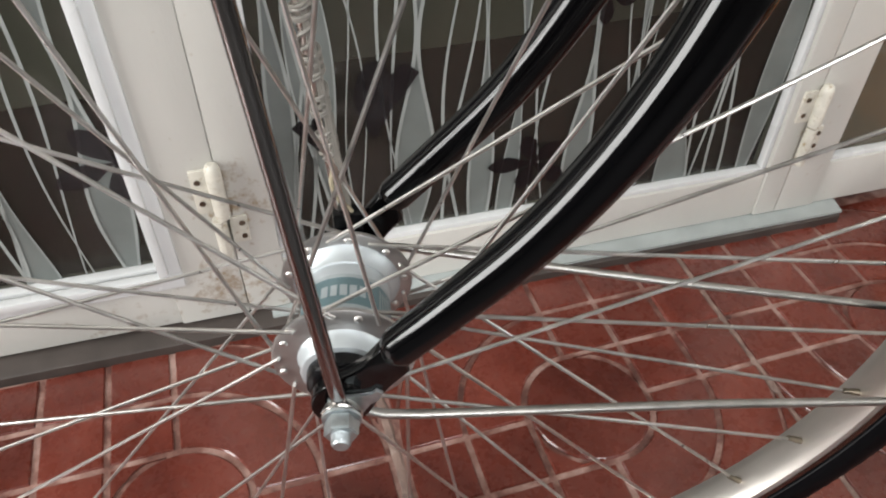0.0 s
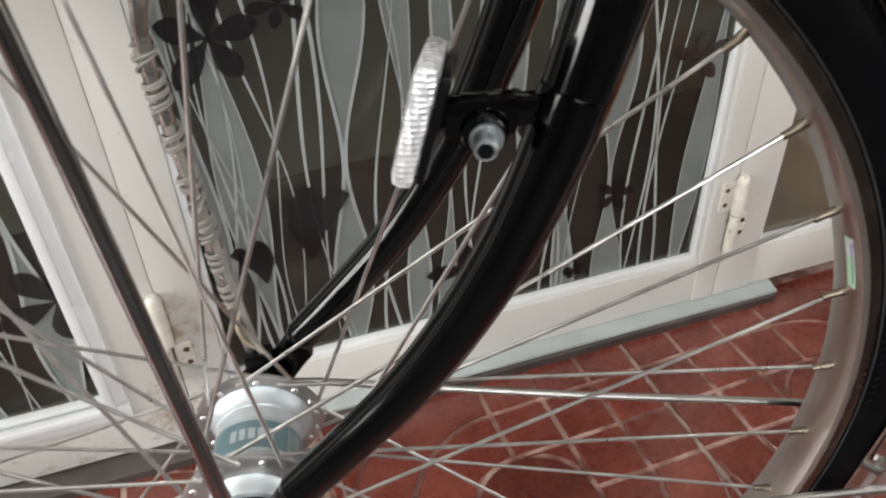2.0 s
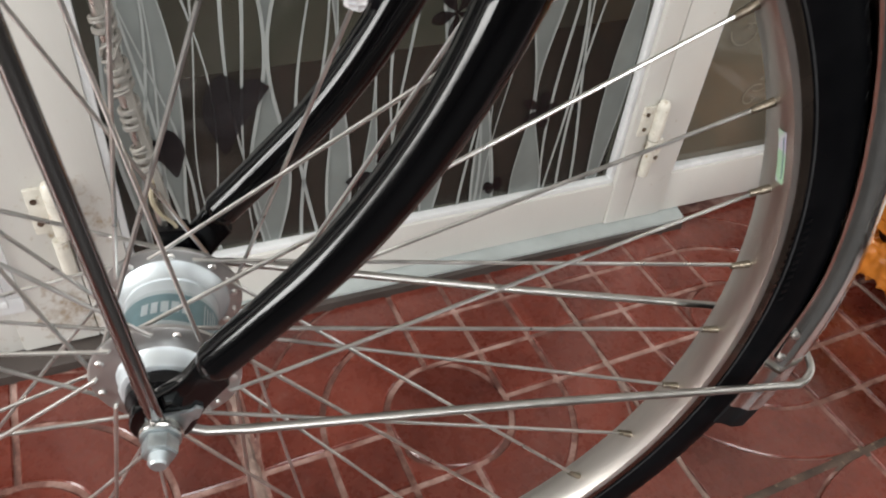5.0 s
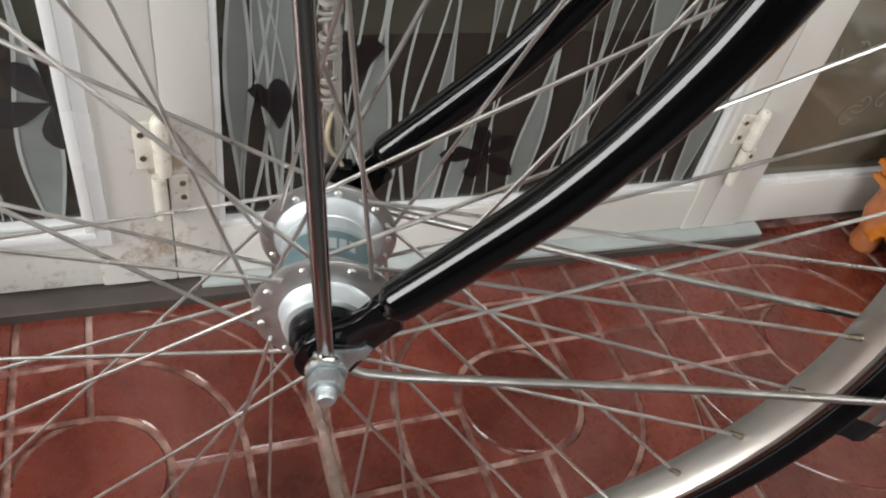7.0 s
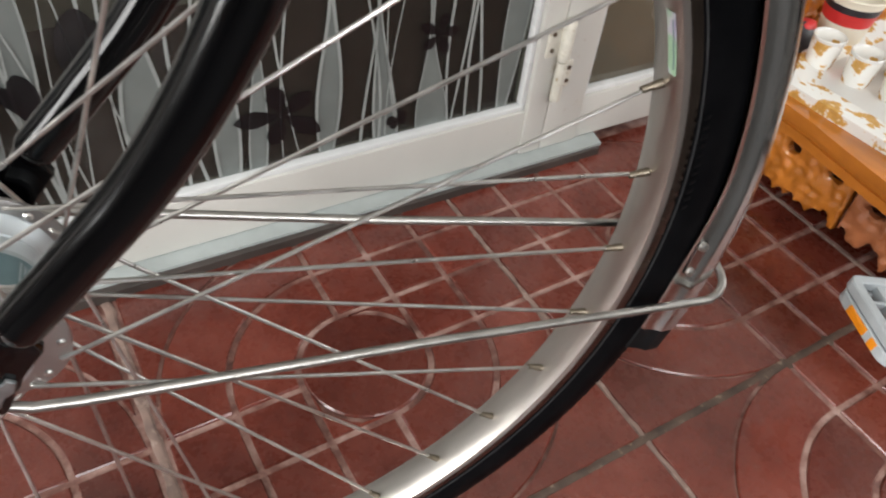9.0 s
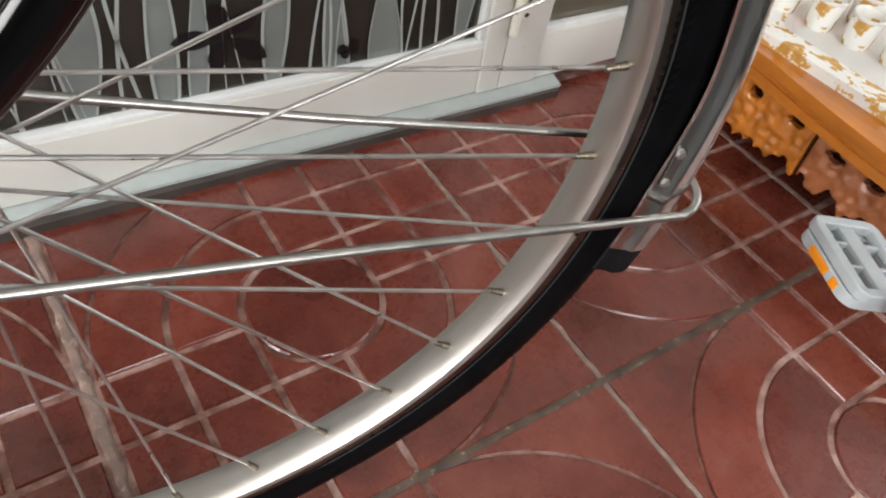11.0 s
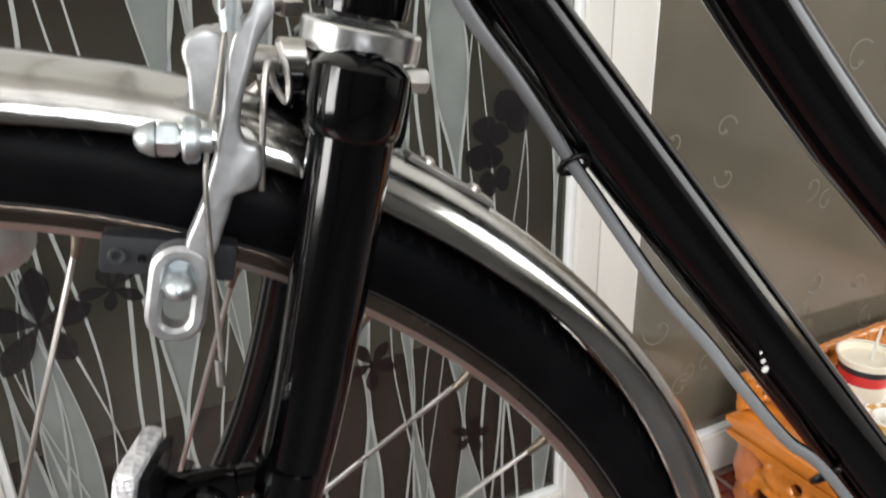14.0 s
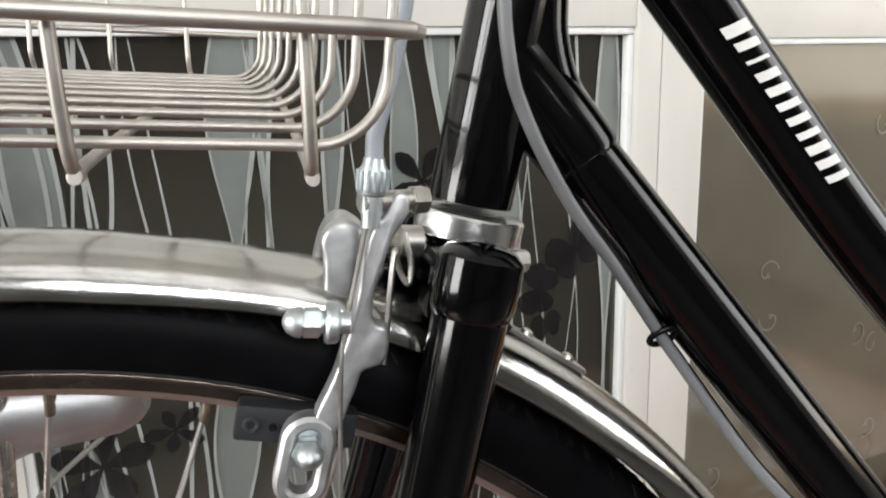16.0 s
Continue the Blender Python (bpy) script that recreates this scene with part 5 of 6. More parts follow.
part("far_shoe", box((-0.0135, -0.005, -0.0060), (0.0330, 0.0035, 0.0060), 0.0018, m=Matrix.Translation((0.1000, 0.0225, 0.6475)) @ Matrix.Rotation(radians(13), 4, "Y")), "pad_rubber", brake)

brake.matrix_basis = Matrix.Translation((0, 0, 0.0269)) @ Matrix.Diagonal((1, 1, 0.955, 1))

# wire basket in front of the head tube
YB0 = -0.1410                              # the rod nearest the rider's left


def basket_z(x, y):
    """The basket's floor rises a little towards the doors and away from the frame."""
    return 0.7556 + 0.038 * (y - YB0) - 0.06 * x


def rod(y, r):
    x = 0.1151 - 0.088 * (y - YB0)
    z = basket_z(x, y)
    bend = [(x + 0.0125 * math.sin(radians(a)), y, z + 0.0125 * (1 - math.cos(radians(a)))) for a in range(0, 81, 10)]
    return tube([Vector(p) for p in [(-0.30, y, basket_z(-0.30, y)), (x - 0.06, y, basket_z(x - 0.06, y)), *bend, (x + 0.0145, y * 1.003, z + 0.032), (x + 0.026, y * 1.03, z + 0.22)]], r, 10)


basket = part("basket", rod(YB0, 0.0010), "basket_steel", bike, "wire basket of bright round steel rods")
for i in range(1, 10):
    part("rod", rod(YB0 + 0.0274 * i, 0.0010), "basket_steel", basket)
for j in range(10):
    x = 0.1135 - 0.0340 * j
    near_z, far_z = basket_z(x, YB0), basket_z(x, 0.106)
    part("cross_rod", tube(smooth_path([(x, -0.157, near_z + 0.22), (x, -0.155, near_z + 0.05), (x, -0.153, near_z + 0.004), (x, -0.147, near_z - 0.0040), (x, -0.138, near_z - 0.0030), (x - 0.002, 0.0, basket_z(x, 0) - 0.0021), (x - 0.006, 0.112, far_z - 0.0010), (x - 0.007, 0.121, far_z + 0.010), (x - 0.006, 0.127, far_z + 0.05), (x, 0.142, far_z + 0.22)], 6), 0.0011, 10), "basket_steel", basket)
for up, o in ((0.0190, 0.0), (0.10, 0.006), (0.22, 0.014)):
    ring = [(-0.30, -0.1575 - o), (0.121 + o, -0.1575 - o), (0.129 + o, -0.154 - o), (0.1325 + o, -0.143 - o), (0.1205 + o, 0.0), (0.1130 + o, 0.119 + o), (0.105 + o, 0.128 + o), (-0.30, 0.130 + o)]
    part("hoop", tube([Vector((x, y, basket_z(x, y) + up)) for x, y in ring], 0.0013, 10), "basket_steel", basket)

# far pedal with its crank
PED = Vector((0.659, 0.0360, 0.1165))
crank = part("crank", tube([DOWN1 + Vector((0.0, 0.048, 0)), DOWN1 + Vector((0.02, 0.052, -0.02)), (0.650, -0.018, 0.128), (0.658, -0.016, 0.116)], [0.012, 0.010, 0.008, 0.009], 18, flat=0.6), "black_paint", bike, "black crank arm")
pm = Matrix.Translation(PED) @ Matrix.Rotation(radians(-11), 4, "Z") @ Matrix.Rotation(radians(10), 4, "Y") @ Matrix.Scale(0.92, 4)
PEDAL = (((-0.040, -0.046, -0.011), (-0.028, 0.050, 0.011)), ((0.028, -0.046, -0.011), (0.040, 0.050, 0.011)), ((-0.040, 0.042, -0.011), (0.040, 0.052, 0.011)), ((-0.040, -0.050, -0.011), (0.040, -0.040, 0.011)),
               ((-0.010, -0.045, -0.009), (0.010, 0.048, 0.009)), ((-0.030, -0.012, -0.007), (-0.008, -0.008, 0.007)), ((-0.030, 0.018, -0.007), (-0.008, 0.022, 0.007)), ((0.008, -0.012, -0.007), (0.030, -0.008, 0.007)), ((0.008, 0.018, -0.007), (0.030, 0.022, 0.007)))
pedal = part("pedal", box(*PEDAL[4], 0.003, m=pm), "pedal_grey", crank, "pale grey plastic pedal")


def rounded(hx, hy, r):
    """A rectangle with round corners, four points a corner."""
    out = []
    for sx, sy, a0 in ((1, 1, 0), (-1, 1, 90), (-1, -1, 180), (1, -1, 270)):
        out += [(sx * (hx - r) + r * math.cos(radians(a0 + 22.5 * i)), sy * (hy - r) + r * math.sin(radians(a0 + 22.5 * i))) for i in range(5)]
    return out


def pedal_ring(hx, hy, wide, r, z0, z1):
    """A round-cornered frame with softened edges."""
    bmr, e = bmesh.new(), 0.0012
    loops = []
    for grow, z in ((-e, z0), (0, z0 + e), (0, z1 - e), (-e, z1), (-wide + e, z1), (-wide, z1 - e), (-wide, z0 + e), (-wide + e, z0)):
        loops.append([bmr.verts.new((x, y, z)) for x, y in rounded(hx + grow, hy + grow, max(0.003, r + grow))])
    for k in range(8):
        a, b = loops[k], loops[(k + 1) % 8]
        for i in range(len(a)):
            bmr.faces.new((a[i], a[(i + 1) % len(a)], b[(i + 1) % len(a)], b[i]))
    bmr.transform(pm)
    return bmr


part("pedal_side", pedal_ring(0.0405, 0.0515, 0.0110, 0.013, 0.001, 0.012), "pedal_grey", crank)
part("pedal_side", pedal_ring(0.0430, 0.0480, 0.0120, 0.016, -0.012, 0.0005), "pedal_grey", crank)
for lo, hi in PEDAL[5:]:
    part("pedal_bar", box(lo, hi, 0.001, m=pm), "pedal_grey", crank)
for y0, y1 in ((-0.028, -0.018), (-0.010, 0.022)):
    part("pedal_reflector", box((-0.0442, y0, -0.0105), (-0.0405, y1, -0.0010), 0.001, m=pm), "amber", crank, "amber pedal reflector")
part("spindle", tube([PED + Vector((0, -0.072, 0)), PED + Vector((0, 0.02, 0))], 0.006, 16), "black_plastic", crank)


# ---- carved low table with tray and cups, beside the doors ----
table = thing("carved_table", "low orange-brown varnished wooden table with carved openwork apron", "table", ROOM)
T0, T1, S0, S1, TZ = 0.798, 1.40, -0.30, 0.300, 0.1345


def bowed(inset):
    """Outline of the top: its end bows out between the corners."""
    left = [(T0 + inset - 0.014 * max(0.0, math.cos((v - 0.09) / 0.21 * math.pi / 2)) ** 0.8 if abs(v - 0.09) < 0.21 else T0 + inset, v) for v in [S1 - inset - (S1 - S0 - 2 * inset) * i / 30 for i in range(31)]]
    return left + [(T1 - inset, S0 + inset), (T1 - inset, S1 - inset)]




def slab(inset, z0, z1, bevel):
    """The bowed outline as a level board from z0 to z1."""
    return prism_of([(u, -v) for u, v in bowed(inset)], z1 - z0, m=Matrix.Translation((0, 0, 0.5 * (z0 + z1))) @ Matrix.Rotation(radians(-90), 4, "X"), bevel=bevel)


part("tabletop", slab(0.0, TZ - 0.013, TZ, 0.003), "wood", table, "orange varnished tabletop with bowed stepped edge")
part("edge_moulding", slab(0.006, TZ - 0.022, TZ - 0.013, 0.002), "wood", table)
part("edge_moulding", slab(0.002, TZ - 0.033, TZ - 0.022, 0.003), "wood", table)


def carved(length, high, seed, scallop=0.02):
    """A carved openwork board: x along it, z up, relief on both faces, holes and a lobed lower edge."""
    nx, nz, th = int(length / 0.0032), int(high / 0.0032), 0.007
    rnd = random.Random(seed)
    holes = []
    x = 0.03
    while x < length - 0.02:
        holes.append((x, high * rnd.uniform(0.70, 0.82), rnd.uniform(0.008, 0.013), rnd.uniform(0.005, 0.008)))
        if rnd.random() < 0.45:
            holes.append((x + rnd.uniform(0.01, 0.03), high * rnd.uniform(0.25, 0.5), rnd.uniform(0.005, 0.009), rnd.uniform(0.004, 0.006)))
        x += rnd.uniform(0.050, 0.070)

    def keep(x, z):
        low = scallop * (0.5 + 0.5 * math.sin(x * 2 * math.pi / 0.043 + 1.1)) * (0.6 + 0.4 * math.sin(x * 31)) + 0.008 * abs(math.sin(x * 190))
        if z < low:
            return False
        return all(((x - a) / c) ** 2 + ((z - b) / d) ** 2 > 1 for a, b, c, d in holes)

    bmc = bmesh.new()
    dx, dz = length / nx, high / nz
    vs = {}

    def vert(i, k, s):
        if (i, k, s) not in vs:
            x, z = i * dx, k * dz
            relief = 0.0032 * math.sin(x * 235 + 3.2 * math.sin(z * 120)) * math.cos(z * 230 + 2.5 * math.sin(x * 95)) + 0.003 * noise.noise(Vector((x * 150, z * 150, seed)))
            vs[i, k, s] = bmc.verts.new((x, s * th + s * relief, z))
        return vs[i, k, s]

    on = {(i, k) for i in range(nx) for k in range(nz) if keep((i + 0.5) * dx, (k + 0.5) * dz)}
    for i, k in on:
        bmc.faces.new((vert(i, k, -1), vert(i + 1, k, -1), vert(i + 1, k + 1, -1), vert(i, k + 1, -1)))
        bmc.faces.new((vert(i, k, 1), vert(i, k + 1, 1), vert(i + 1, k + 1, 1), vert(i + 1, k, 1)))
        for (di, dk), a, b in (((-1, 0), (i, k + 1), (i, k)), ((1, 0), (i + 1, k), (i + 1, k + 1)), ((0, -1), (i, k), (i + 1, k)), ((0, 1), (i + 1, k + 1), (i, k + 1))):
            if (i + di, k + dk) not in on:
                bmc.faces.new((vert(*b, -1), vert(*a, -1), vert(*a, 1), vert(*b, 1)))
    for _ in range(2):
        bmesh.ops.smooth_vert(bmc, verts=bmc.verts, factor=0.5, use_axis_x=True, use_axis_y=True, use_axis_z=True)
    return bmc


a = part("apron", carved(0.24, 0.085, 3), "wood", table, "carved orange apron with pierced scrolls")
a.matrix_basis = Matrix.Translation((T0 + 0.020, S1 - 0.015, TZ - 0.034 - 0.083)) @ Matrix.Rotation(radians(-90), 4, "Z")
a = part("apron", carved(0.30, 0.085, 8), "wood_red", table, "carved reddish apron with pierced scrolls")
a.matrix_basis = Matrix.Translation((T0 + 0.020, S1 - 0.258, TZ - 0.034 - 0.083)) @ Matrix.Rotation(radians(-90), 4, "Z")
a = part("apron", carved(0.56, 0.085, 5), "wood", table)
a.matrix_basis = Matrix.Translation((T0 + 0.022, S1 - 0.022, TZ - 0.034 - 0.083))
a = part("gallery", carved(0.50, 0.060, 12, 0.0), "wood", table, "raised carved board along the table's edge")
a.matrix_basis = Matrix.Translation((T0 + 0.012, S1 - 0.008, TZ)) @ Matrix.Rotation(radians(0), 4, "Z")
for u, v in ((T0 + 0.03, S1 - 0.03), (T0 + 0.03, S0 + 0.03), (T1 - 0.03, S1 - 0.03), (T1 - 0.03, S0 + 0.03)):
    part("leg", lathe_z([(0, 0), (0.016, 0), (0.020, 0.010), (0.017, 0.030), (0.026, 0.060), (0.022, 0.085), (0.026, TZ - 0.034), (0, TZ - 0.034)], 20, m=Matrix.Translation((u, v, 0))), "wood_red", table)

tray = thing("serving_tray", "white glazed tray with golden ornament on the carved table", "tray", ROOM @ Matrix.Translation((0.815, 0.177, 0)) @ Matrix.Rotation(radians(5), 4, "Z") @ Matrix.Translation((-0.815, -0.177, 0)))
R0, R1, Q0, Q1 = 0.815, 1.10, -0.26, 0.177
outer = [(R0, Q0), (R0, Q1), (R0 + 0.075, Q1 + 0.037), (R1, Q1 + 0.037), (R1, Q0)]
inner = [(R0 + 0.045, Q0 + 0.04), (R0 + 0.045, Q1 - 0.014), (R0 + 0.090, Q1 + 0.008), (R1 - 0.04, Q1 + 0.008), (R1 - 0.04, Q0 + 0.04)]
bm = bmesh.new()
foot, edge, lip, well = [[bm.verts.new((u, v, z)) for u, v in pts] for pts, z in ((outer, TZ), (outer, TZ + 0.0130), ([(u + 0.003 if u == R0 else u, v) for u, v in outer], TZ + 0.0145), (inner, TZ + 0.0065))]
for low, high in ((foot, edge), (edge, lip), (lip, well)):
    for k in range(5):
        bm.faces.new((low[k], low[(k + 1) % 5], high[(k + 1) % 5], high[k]))
part("tray_rim", bm, "gilded", tray, "sloping tray rim with gold pattern")
bm = bmesh.new()
bm.faces.new([bm.verts.new((u, v, TZ + 0.0065)) for u, v in inner])
bm.faces.new([bm.verts.new((u, v, TZ + 0.0005)) for u, v in inner])
part("tray_base", bm, "porcelain", tray, smooth=False)


def tea_cup(u, v):
    ob = thing("tea_cup", "small white porcelain cup with gold pattern on the tray", "cup", ROOM @ Matrix.Translation((u, v, TZ + 0.0065)) @ Matrix.Scale(0.90, 4), "cups on the tray")
    part("bowl", lathe_z([(0, 0.0), (0.0165, 0.0), (0.0180, 0.003), (0.0195, 0.018), (0.0215, 0.040), (0.0220, 0.0435), (0.0211, 0.0440), (0.0202, 0.041), (0.0175, 0.010), (0, 0.006)], 36), "gilded", ob)
    part("lip", lathe_z([(0.0217, 0.0400), (0.0224, 0.0437), (0.0213, 0.0448), (0.0203, 0.0428)], 36), "porcelain", ob)
    return ob


for u, v in ((0.894, 0.199), (0.906, 0.152), (0.918, 0.107), (0.967, 0.136), (0.929, 0.061)):
    tea_cup(u, v)
cup = thing("paper_cup", "red, black and white paper cup with clear stirrer", "cup", ROOM @ Matrix.Translation((0.978, 0.236, TZ)) @ Matrix.Diagonal((1, 1, 0.77, 1)))
for z0, z1, mname in ((0.0, 0.045, "paper"), (0.045, 0.066, "cup_red"), (0.066, 0.078, "cup_black"), (0.078, 0.090, "paper")):
    r = lambda z: 0.026 + 0.011 * z / 0.09
    part("cup_band", lathe_z([(r(z0), z0), (r(z1), z1), (r(z1) - 0.001, z1), (r(z0) - 0.001, z0)], 40), mname, cup)
part("cup_rim", lathe_z([(0.0370, 0.088), (0.0392, 0.0895), (0.0394, 0.0915), (0.0375, 0.0930), (0.0360, 0.0915)], 40), "paper", cup)
part("cup_floor", lathe_z([(0, 0.001), (0.026, 0.001), (0.026, 0.003), (0, 0.003)], 30), "paper", cup)
part("drink", lathe_z([(0, 0.078), (0.0352, 0.078), (0.0352, 0.077), (0, 0.077)], 30), "paper", cup)
part("stirrer", box((-0.003, -0.0008, 0.02), (0.003, 0.0008, 0.135), 0.0005, m=Matrix.Rotation(radians(7), 4, "Y")), "clear_stick", cup, "clear plastic stirrer")
pouch = thing("pouch", "small dark pouch with red flap on the table", "pouch", ROOM @ Matrix.Translation((0.905, 0.243, TZ)) @ Matrix.Scale(0.72, 4))
bm = bmesh.new()
bmesh.ops.create_icosphere(bm, subdivisions=3, radius=0.03)
for v in bm.verts:
    v.co = Vector((v.co.x * 1.1, v.co.y * 0.8, max(0, v.co.z + 0.024) * 1.0)) + Vector((0, 0, 0)) + 0.003 * noise.noise_vector(v.co * 60)
    v.co.z = max(0.0, v.co.z)
part("pouch_body", bm, "cup_black", pouch)
bm = bmesh.new()
bmesh.ops.create_icosphere(bm, subdivisions=3, radius=0.02)
for v in bm.verts:
    v.co = Vector((v.co.x * 0.9 + 0.006, v.co.y * 0.8, v.co.z * 0.4 + 0.048)) + 0.003 * noise.noise_vector(v.co * 60)
part("pouch_flap", bm, "cup_red", pouch)


# ---- frosted waves and dark flowers on the patterned panes ----
def ribbon(left, right, z0, z1, lift, steps=80):
    bm = bmesh.new()
    prev = None
    for i in range(steps + 1):
        z = z0 + (z1 - z0) * i / steps
        a, b = left(z), right(z)
        row = [bm.verts.new((min(a, b), PANE - lift, z)), bm.verts.new((max(a, b), PANE - lift, z))]
        if prev:
            bm.faces.new((*prev, row[1], row[0]))
        prev = row
    return bm


def reed(door, u0, width, widest, length, slope, sway, filled, z0, z1, lo, hi):
    """A water weed: two wavy lines that swell apart and close again, frosted between them where filled."""
    def clip(u):
        return min(max(u, lo), hi)

    def middle(z):
        return u0 + slope * (z - widest) + sway * math.sin(2 * math.pi * (z - widest) / (1.7 * length))

    def half(z):
        return 0.5 * width * (0.06 + 0.94 * math.cos(math.pi * (z - widest) / length) ** 2) if filled else 0.5 * width * math.cos(math.pi * (z - widest) / length)

    left, right = lambda z: clip(middle(z) - half(z)), lambda z: clip(middle(z) + half(z))
    if filled:
        part("frosted_band", ribbon(left, right, z0, z1, 0.0010), "frost", door)
    for f in (left, right):
        thick = lambda z: 0.0012 + 0.0006 * math.sin(9 * z + 40 * u0)
        part("frosted_line", ribbon(lambda z: clip(f(z) - thick(z)), lambda z: clip(f(z) + thick(z)), z0, z1, 0.0018), "frost_line", door)


def flower(door, u, z, size, turn, petals=5, lo=-9, hi=9):
    bm = bmesh.new()
    for i in range(petals):
        a = radians(turn + 360 / petals * i)
        c, s = math.cos(a), math.sin(a)
        ring = []
        grow = 1 + 0.16 * math.sin(3.1 * i + turn)
        for f, w in ((0.0, 0.015), (0.16, 0.075), (0.36, 0.175), (0.55, 0.235), (0.72, 0.225), (0.88, 0.14), (1.0, 0.02), (0.90, -0.12), (0.74, -0.215), (0.55, -0.23), (0.36, -0.165), (0.16, -0.07), (0.0, -0.015)):
            x, y = size * grow * f, size * w
            ring.append(bm.verts.new((min(max(u + x * c - y * s, lo), hi), PANE - 0.0026 - 0.00005 * i, z + x * s + y * c)))
        bm.faces.new(ring)
    return part("etched_flower", bm, "petal_dark", door, "dark etched flower")


def butterfly(door, u, z, size, turn):
    bm = bmesh.new()
    for i, (off, l, w) in enumerate(((35, 1.0, 0.42), (-30, 0.8, 0.36), (145, 1.0, 0.42), (210, 0.8, 0.36))):
        a = radians(turn + off)
        c, s = math.cos(a), math.sin(a)
        ring = []
        for k in range(14):
            t = 2 * math.pi * k / 14
            x, y = size * l * (0.5 + 0.5 * math.cos(t)), size * w * math.sin(t) * (1 + 0.4 * math.cos(t))
            ring.append(bm.verts.new((u + x * c - y * s, PANE - 0.0026 - 0.00005 * i, z + x * s + y * c)))
        bm.faces.new(ring)
    return part("etched_butterfly", bm, "petal_dark", door, "dark etched butterfly")


def heart_leaf(door, u, z, size, flip=1):
    """A large dark leaf: two unequal lobes, one drawn out to a point, narrowing to the stalk."""
    outline = smooth_path([(u + flip * size * a, PANE - 0.0027, z + size * b) for a, b in ((0.62, 0.34), (0.38, 0.0), (0.14, -0.28), (-0.02, -0.56), (-0.20, -0.86), (-0.36, -0.52), (-0.50, -0.05), (-0.40, 0.42), (-0.14, 0.66), (0.06, 0.52), (0.13, 0.36), (0.36, 0.54), (0.62, 0.34))], 5)
    bm = bmesh.new()
    bm.faces.new([bm.verts.new(p) for p in outline[:-1]])
    return part("etched_leaf", bm, "petal_dark", door, "dark etched heart-shaped leaf")


rnd = random.Random(4)
B0, B1 = -0.020, 0.538
for u0, width, widest, length, slope, sway, filled in (
        (-0.006, 0.022, 0.25, 0.30, -0.030, 0.003, True), (0.026, 0.040, 0.30, 0.40, -0.060, 0.004, True), (0.008, 0.020, 0.17, 0.22, 0.050, 0.004, False), (0.032, 0.026, 0.16, 0.26, -0.070, 0.004, False), (0.062, 0.020, 0.22, 0.24, -0.040, 0.007, False), (0.136, 0.040, 0.45, 0.28, 0.065, 0.003, True), (0.098, 0.018, 0.36, 0.32, -0.030, 0.008, False),
        (0.166, 0.024, 0.30, 0.28, 0.030, 0.009, False), (0.190, 0.026, 0.14, 0.34, -0.020, 0.004, True), (0.221, 0.019, 0.12, 0.30, 0.020, 0.005, True), (0.262, 0.022, 0.36, 0.34, 0.020, 0.010, False),
        (0.298, 0.026, 0.15, 0.27, 0.000, 0.005, True), (0.351, 0.028, 0.45, 0.36, -0.030, 0.005, True), (0.345, 0.022, 0.09, 0.24, 0.000, 0.004, False), (0.378, 0.020, 0.30, 0.28, 0.020, 0.009, False),
        (0.412, 0.040, 0.36, 0.27, -0.030, 0.003, True), (0.449, 0.024, 0.22, 0.30, -0.030, 0.007, False), (0.478, 0.020, 0.40, 0.30, 0.020, 0.007, False), (0.521, 0.030, 0.22, 0.46, 0.010, 0.003, True)):
    reed(door_b, u0, width, widest, length, slope, sway, filled, 0.087, 0.791, B0, B1)
for u, z, size, turn in ((0.026, 0.447, 0.047, 12), (0.085, 0.467, 0.024, 40), (0.248, 0.147, 0.044, 105), (0.504, 0.352, 0.030, 20), (0.423, 0.203, 0.026, 75), (0.309, 0.329, 0.030, 50), (0.319, 0.662, 0.036, 60)):
    flower(door_b, u, z, size, turn, 5, B0, B1)
for u, z, size, turn in ((0.486, 0.575, 0.036, 30), (0.446, 0.540, 0.030, 75), (0.453, 0.500, 0.020, 10), (0.378, 0.105, 0.014, 20)):
    butterfly(door_b, u, z, size, turn)
heart_leaf(door_b, 0.0905, 0.2560, 0.056)
heart_leaf(door_b, 0.0240, 0.2210, 0.036, -1)
A0, A1 = -0.622, -0.152
for i in range(12):
    reed(door_a, A1 - 0.022 - 0.038 * i, 0.034 if i % 2 == 0 else 0.020, 0.18 + 0.11 * (i * 5 % 4), 0.28 + 0.03 * (i % 3), 0.03 * (i % 3 - 1), 0.005, i % 2 == 0, 0.097, 0.783, A0, A1)
for u, z, size, turn in ((-0.157, 0.225, 0.054, 125), (-0.30, 0.36, 0.05, 10), (-0.45, 0.2, 0.05, 50), (-0.25, 0.60, 0.05, 20)):
    flower(door_a, u, z, size, turn, 5, A0, A1)
# faint scrolls etched in the olive pane
for i in range(26):
    u, z = rnd.uniform(0.66, 1.16), rnd.uniform(0.13, 0.74)
    r = rnd.uniform(0.014, 0.030)
    bm = bmesh.new()
    prev = None
    for k in range(34):
        t = k / 33 * 2 * math.pi * 1.35
        q = r * (1 - 0.16 * t)
        row = [bm.verts.new((u + (q + d) * math.cos(t + i), PANE - 0.0012, z + (q + d) * math.sin(t + i))) for d in (-0.0010, 0.0010)]
        if prev:
            bm.faces.new((*prev, row[1], row[0]))
        prev = row
    part("etched_scroll", bm, "etch_olive", door_c)

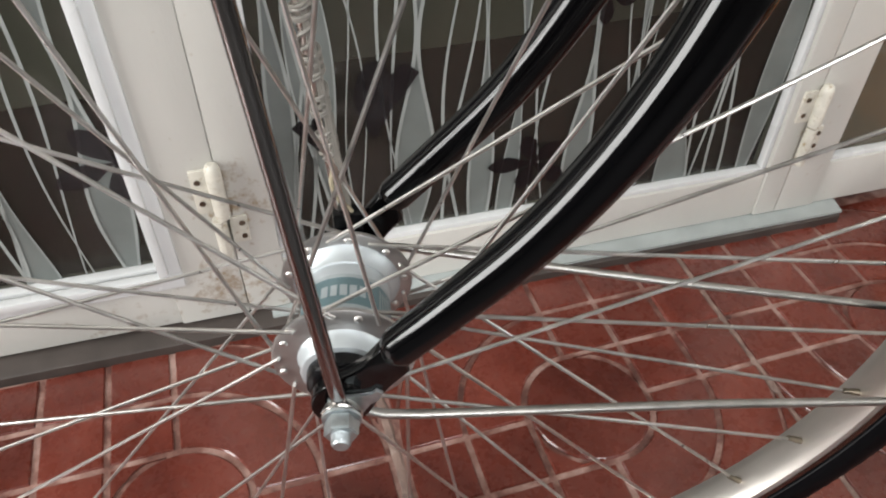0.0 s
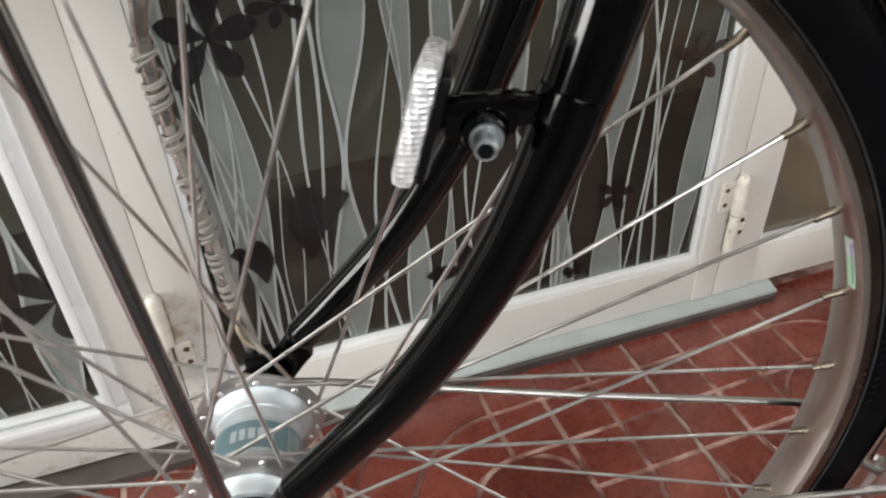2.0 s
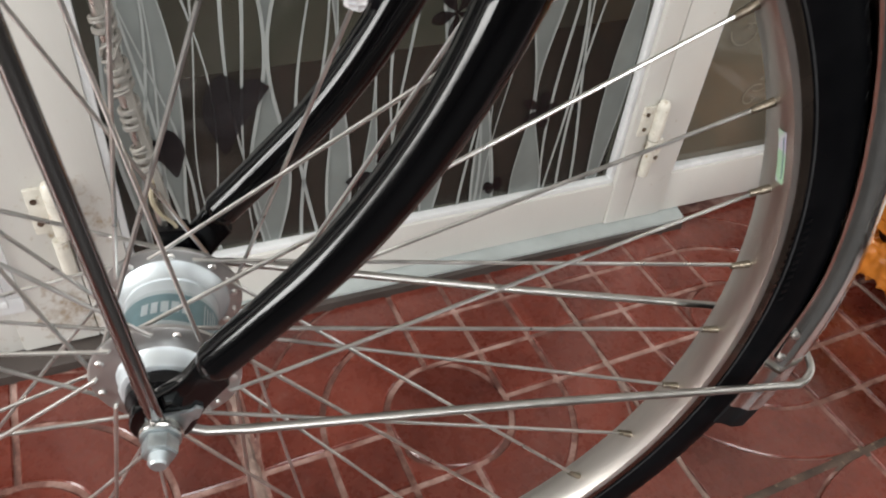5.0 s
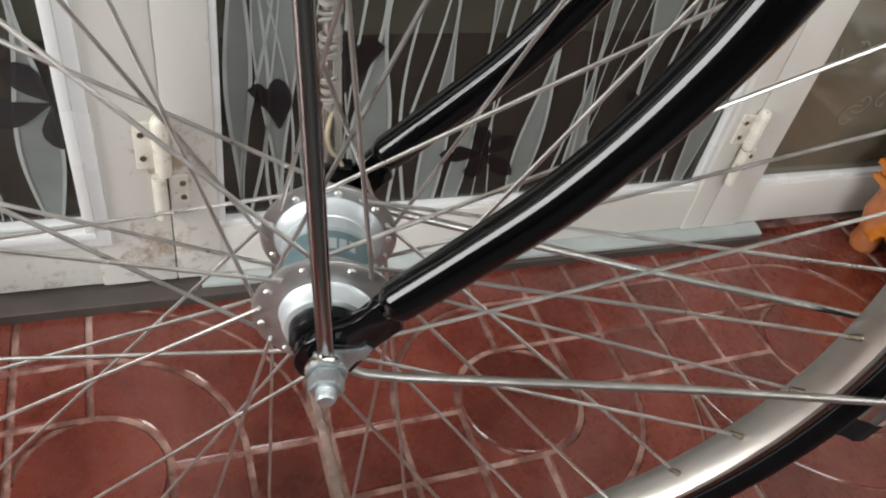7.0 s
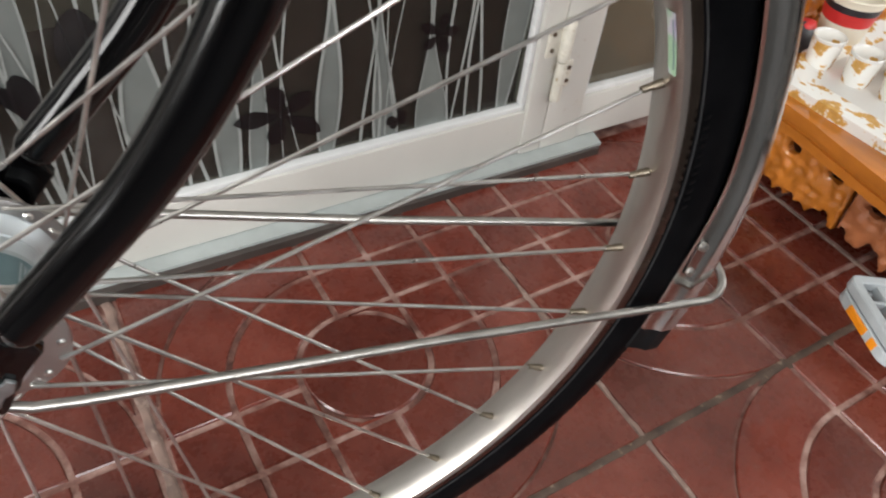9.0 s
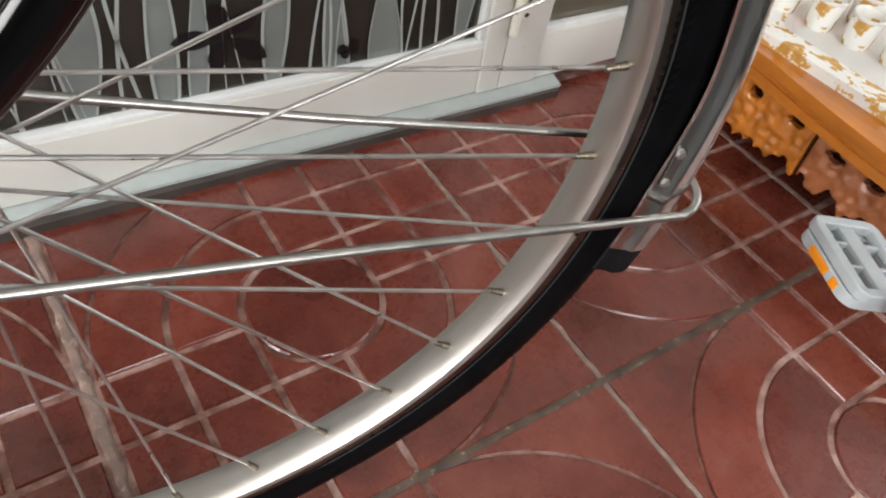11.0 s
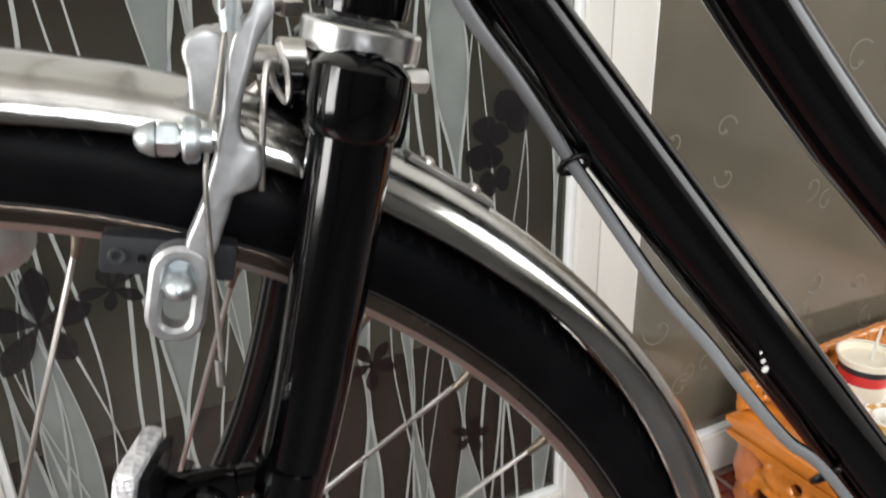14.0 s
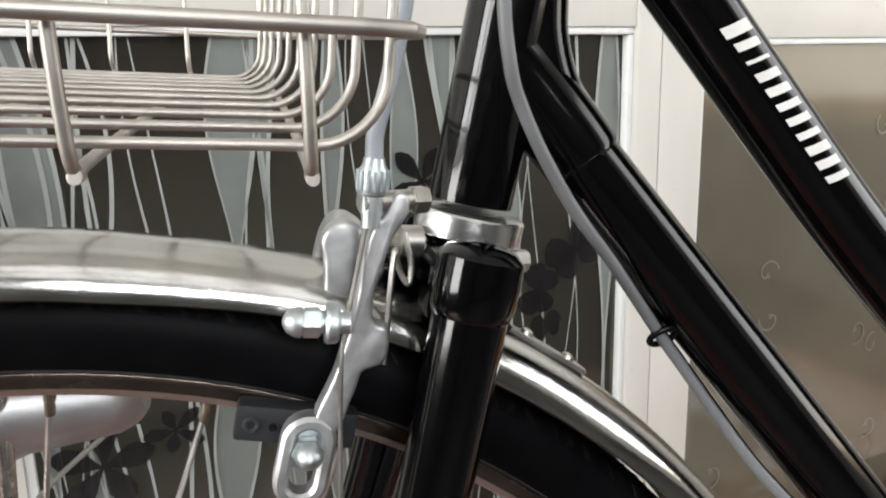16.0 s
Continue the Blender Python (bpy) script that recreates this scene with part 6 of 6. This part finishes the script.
# ---- floor pieces, nearest ones each on its own ----
pieces = []
for o in OUTLINES:
    vs, fs = slab_data(o, 0.0)
    me = bpy.data.meshes.new("tile_piece")
    me.from_pydata(vs, [], fs)
    me.materials.append(M["tile"])
    pieces.append(me)
rest_v, rest_f = [], []
for i in range(-7, 6):
    for j in (-1, 0):
        cu, cv = U0 + (i + 0.5) * TILE - (0.011 if i < 0 else 0), V0 + (j + 0.5) * TILE
        turn = Matrix.Translation((cu, cv, 0)) @ Matrix.Rotation(radians(90 * ((i + j) % 2)), 4, "Z")
        if -1 <= i <= 2:
            for me in pieces:
                ob = new("tile_piece", me)
                ob.parent, ob.matrix_basis = floor, turn
                ob.location.z -= 0.0004 * ((7 * i + 3 * j + len(me.vertices)) % 3)
        else:
            for o in OUTLINES:
                vs, fs = slab_data(o, -0.0005)
                base = len(rest_v)
                rest_v += [tuple(turn @ Vector(v)) for v in vs]
                rest_f += [tuple(base + k for k in f) for f in fs]
me = bpy.data.meshes.new("outer_tiles")
me.from_pydata(rest_v, [], rest_f)
me.materials.append(M["tile"])
ob = tagged(new("outer_tiles", me), kind="stuff")
ob.parent = floor

# worn, dirty cement in the joints between whole tiles
def joint_strip(length, width, seed):
    bm = bmesh.new()
    rows, n = [], int(length / 0.006)
    for i in range(n + 1):
        x = length * i / n
        a = width * (0.5 + 0.35 * noise.noise(Vector((x * 60, seed, 0))))
        b = width * (0.5 + 0.35 * noise.noise(Vector((x * 60, seed, 7))))
        h = 0.0006 * noise.noise(Vector((x * 140, seed, 3)))
        rows.append([bm.verts.new(p) for p in ((x, -a, -0.0022), (x, -a * 0.5, -0.0004 + h), (x, b * 0.5, -0.0006 + h), (x, b, -0.0022))])
    for r, q in zip(rows, rows[1:]):
        for k in range(3):
            bm.faces.new((r[k], q[k], q[k + 1], r[k + 1]))
    return bm


for k in (0, -1):
    strip_ob = part("dirty_joint", joint_strip(1.9, 0.0140, 5 + k), "joint_crust", floor)
    strip_ob.location = (-0.9, V0 + k * TILE, 0)
for k, w in ((-1, 0.007), (0, 0.0095), (1, 0.007), (2, 0.007)):
    strip_ob = part("dirty_joint", joint_strip(0.95, w, 11 + k), "joint_pale", floor)
    strip_ob.matrix_basis = Matrix.Translation((U0 + k * TILE - (0.0055 if k == 0 else 0.011 if k < 0 else 0), -0.62, 0)) @ Matrix.Rotation(radians(90), 4, "Z")
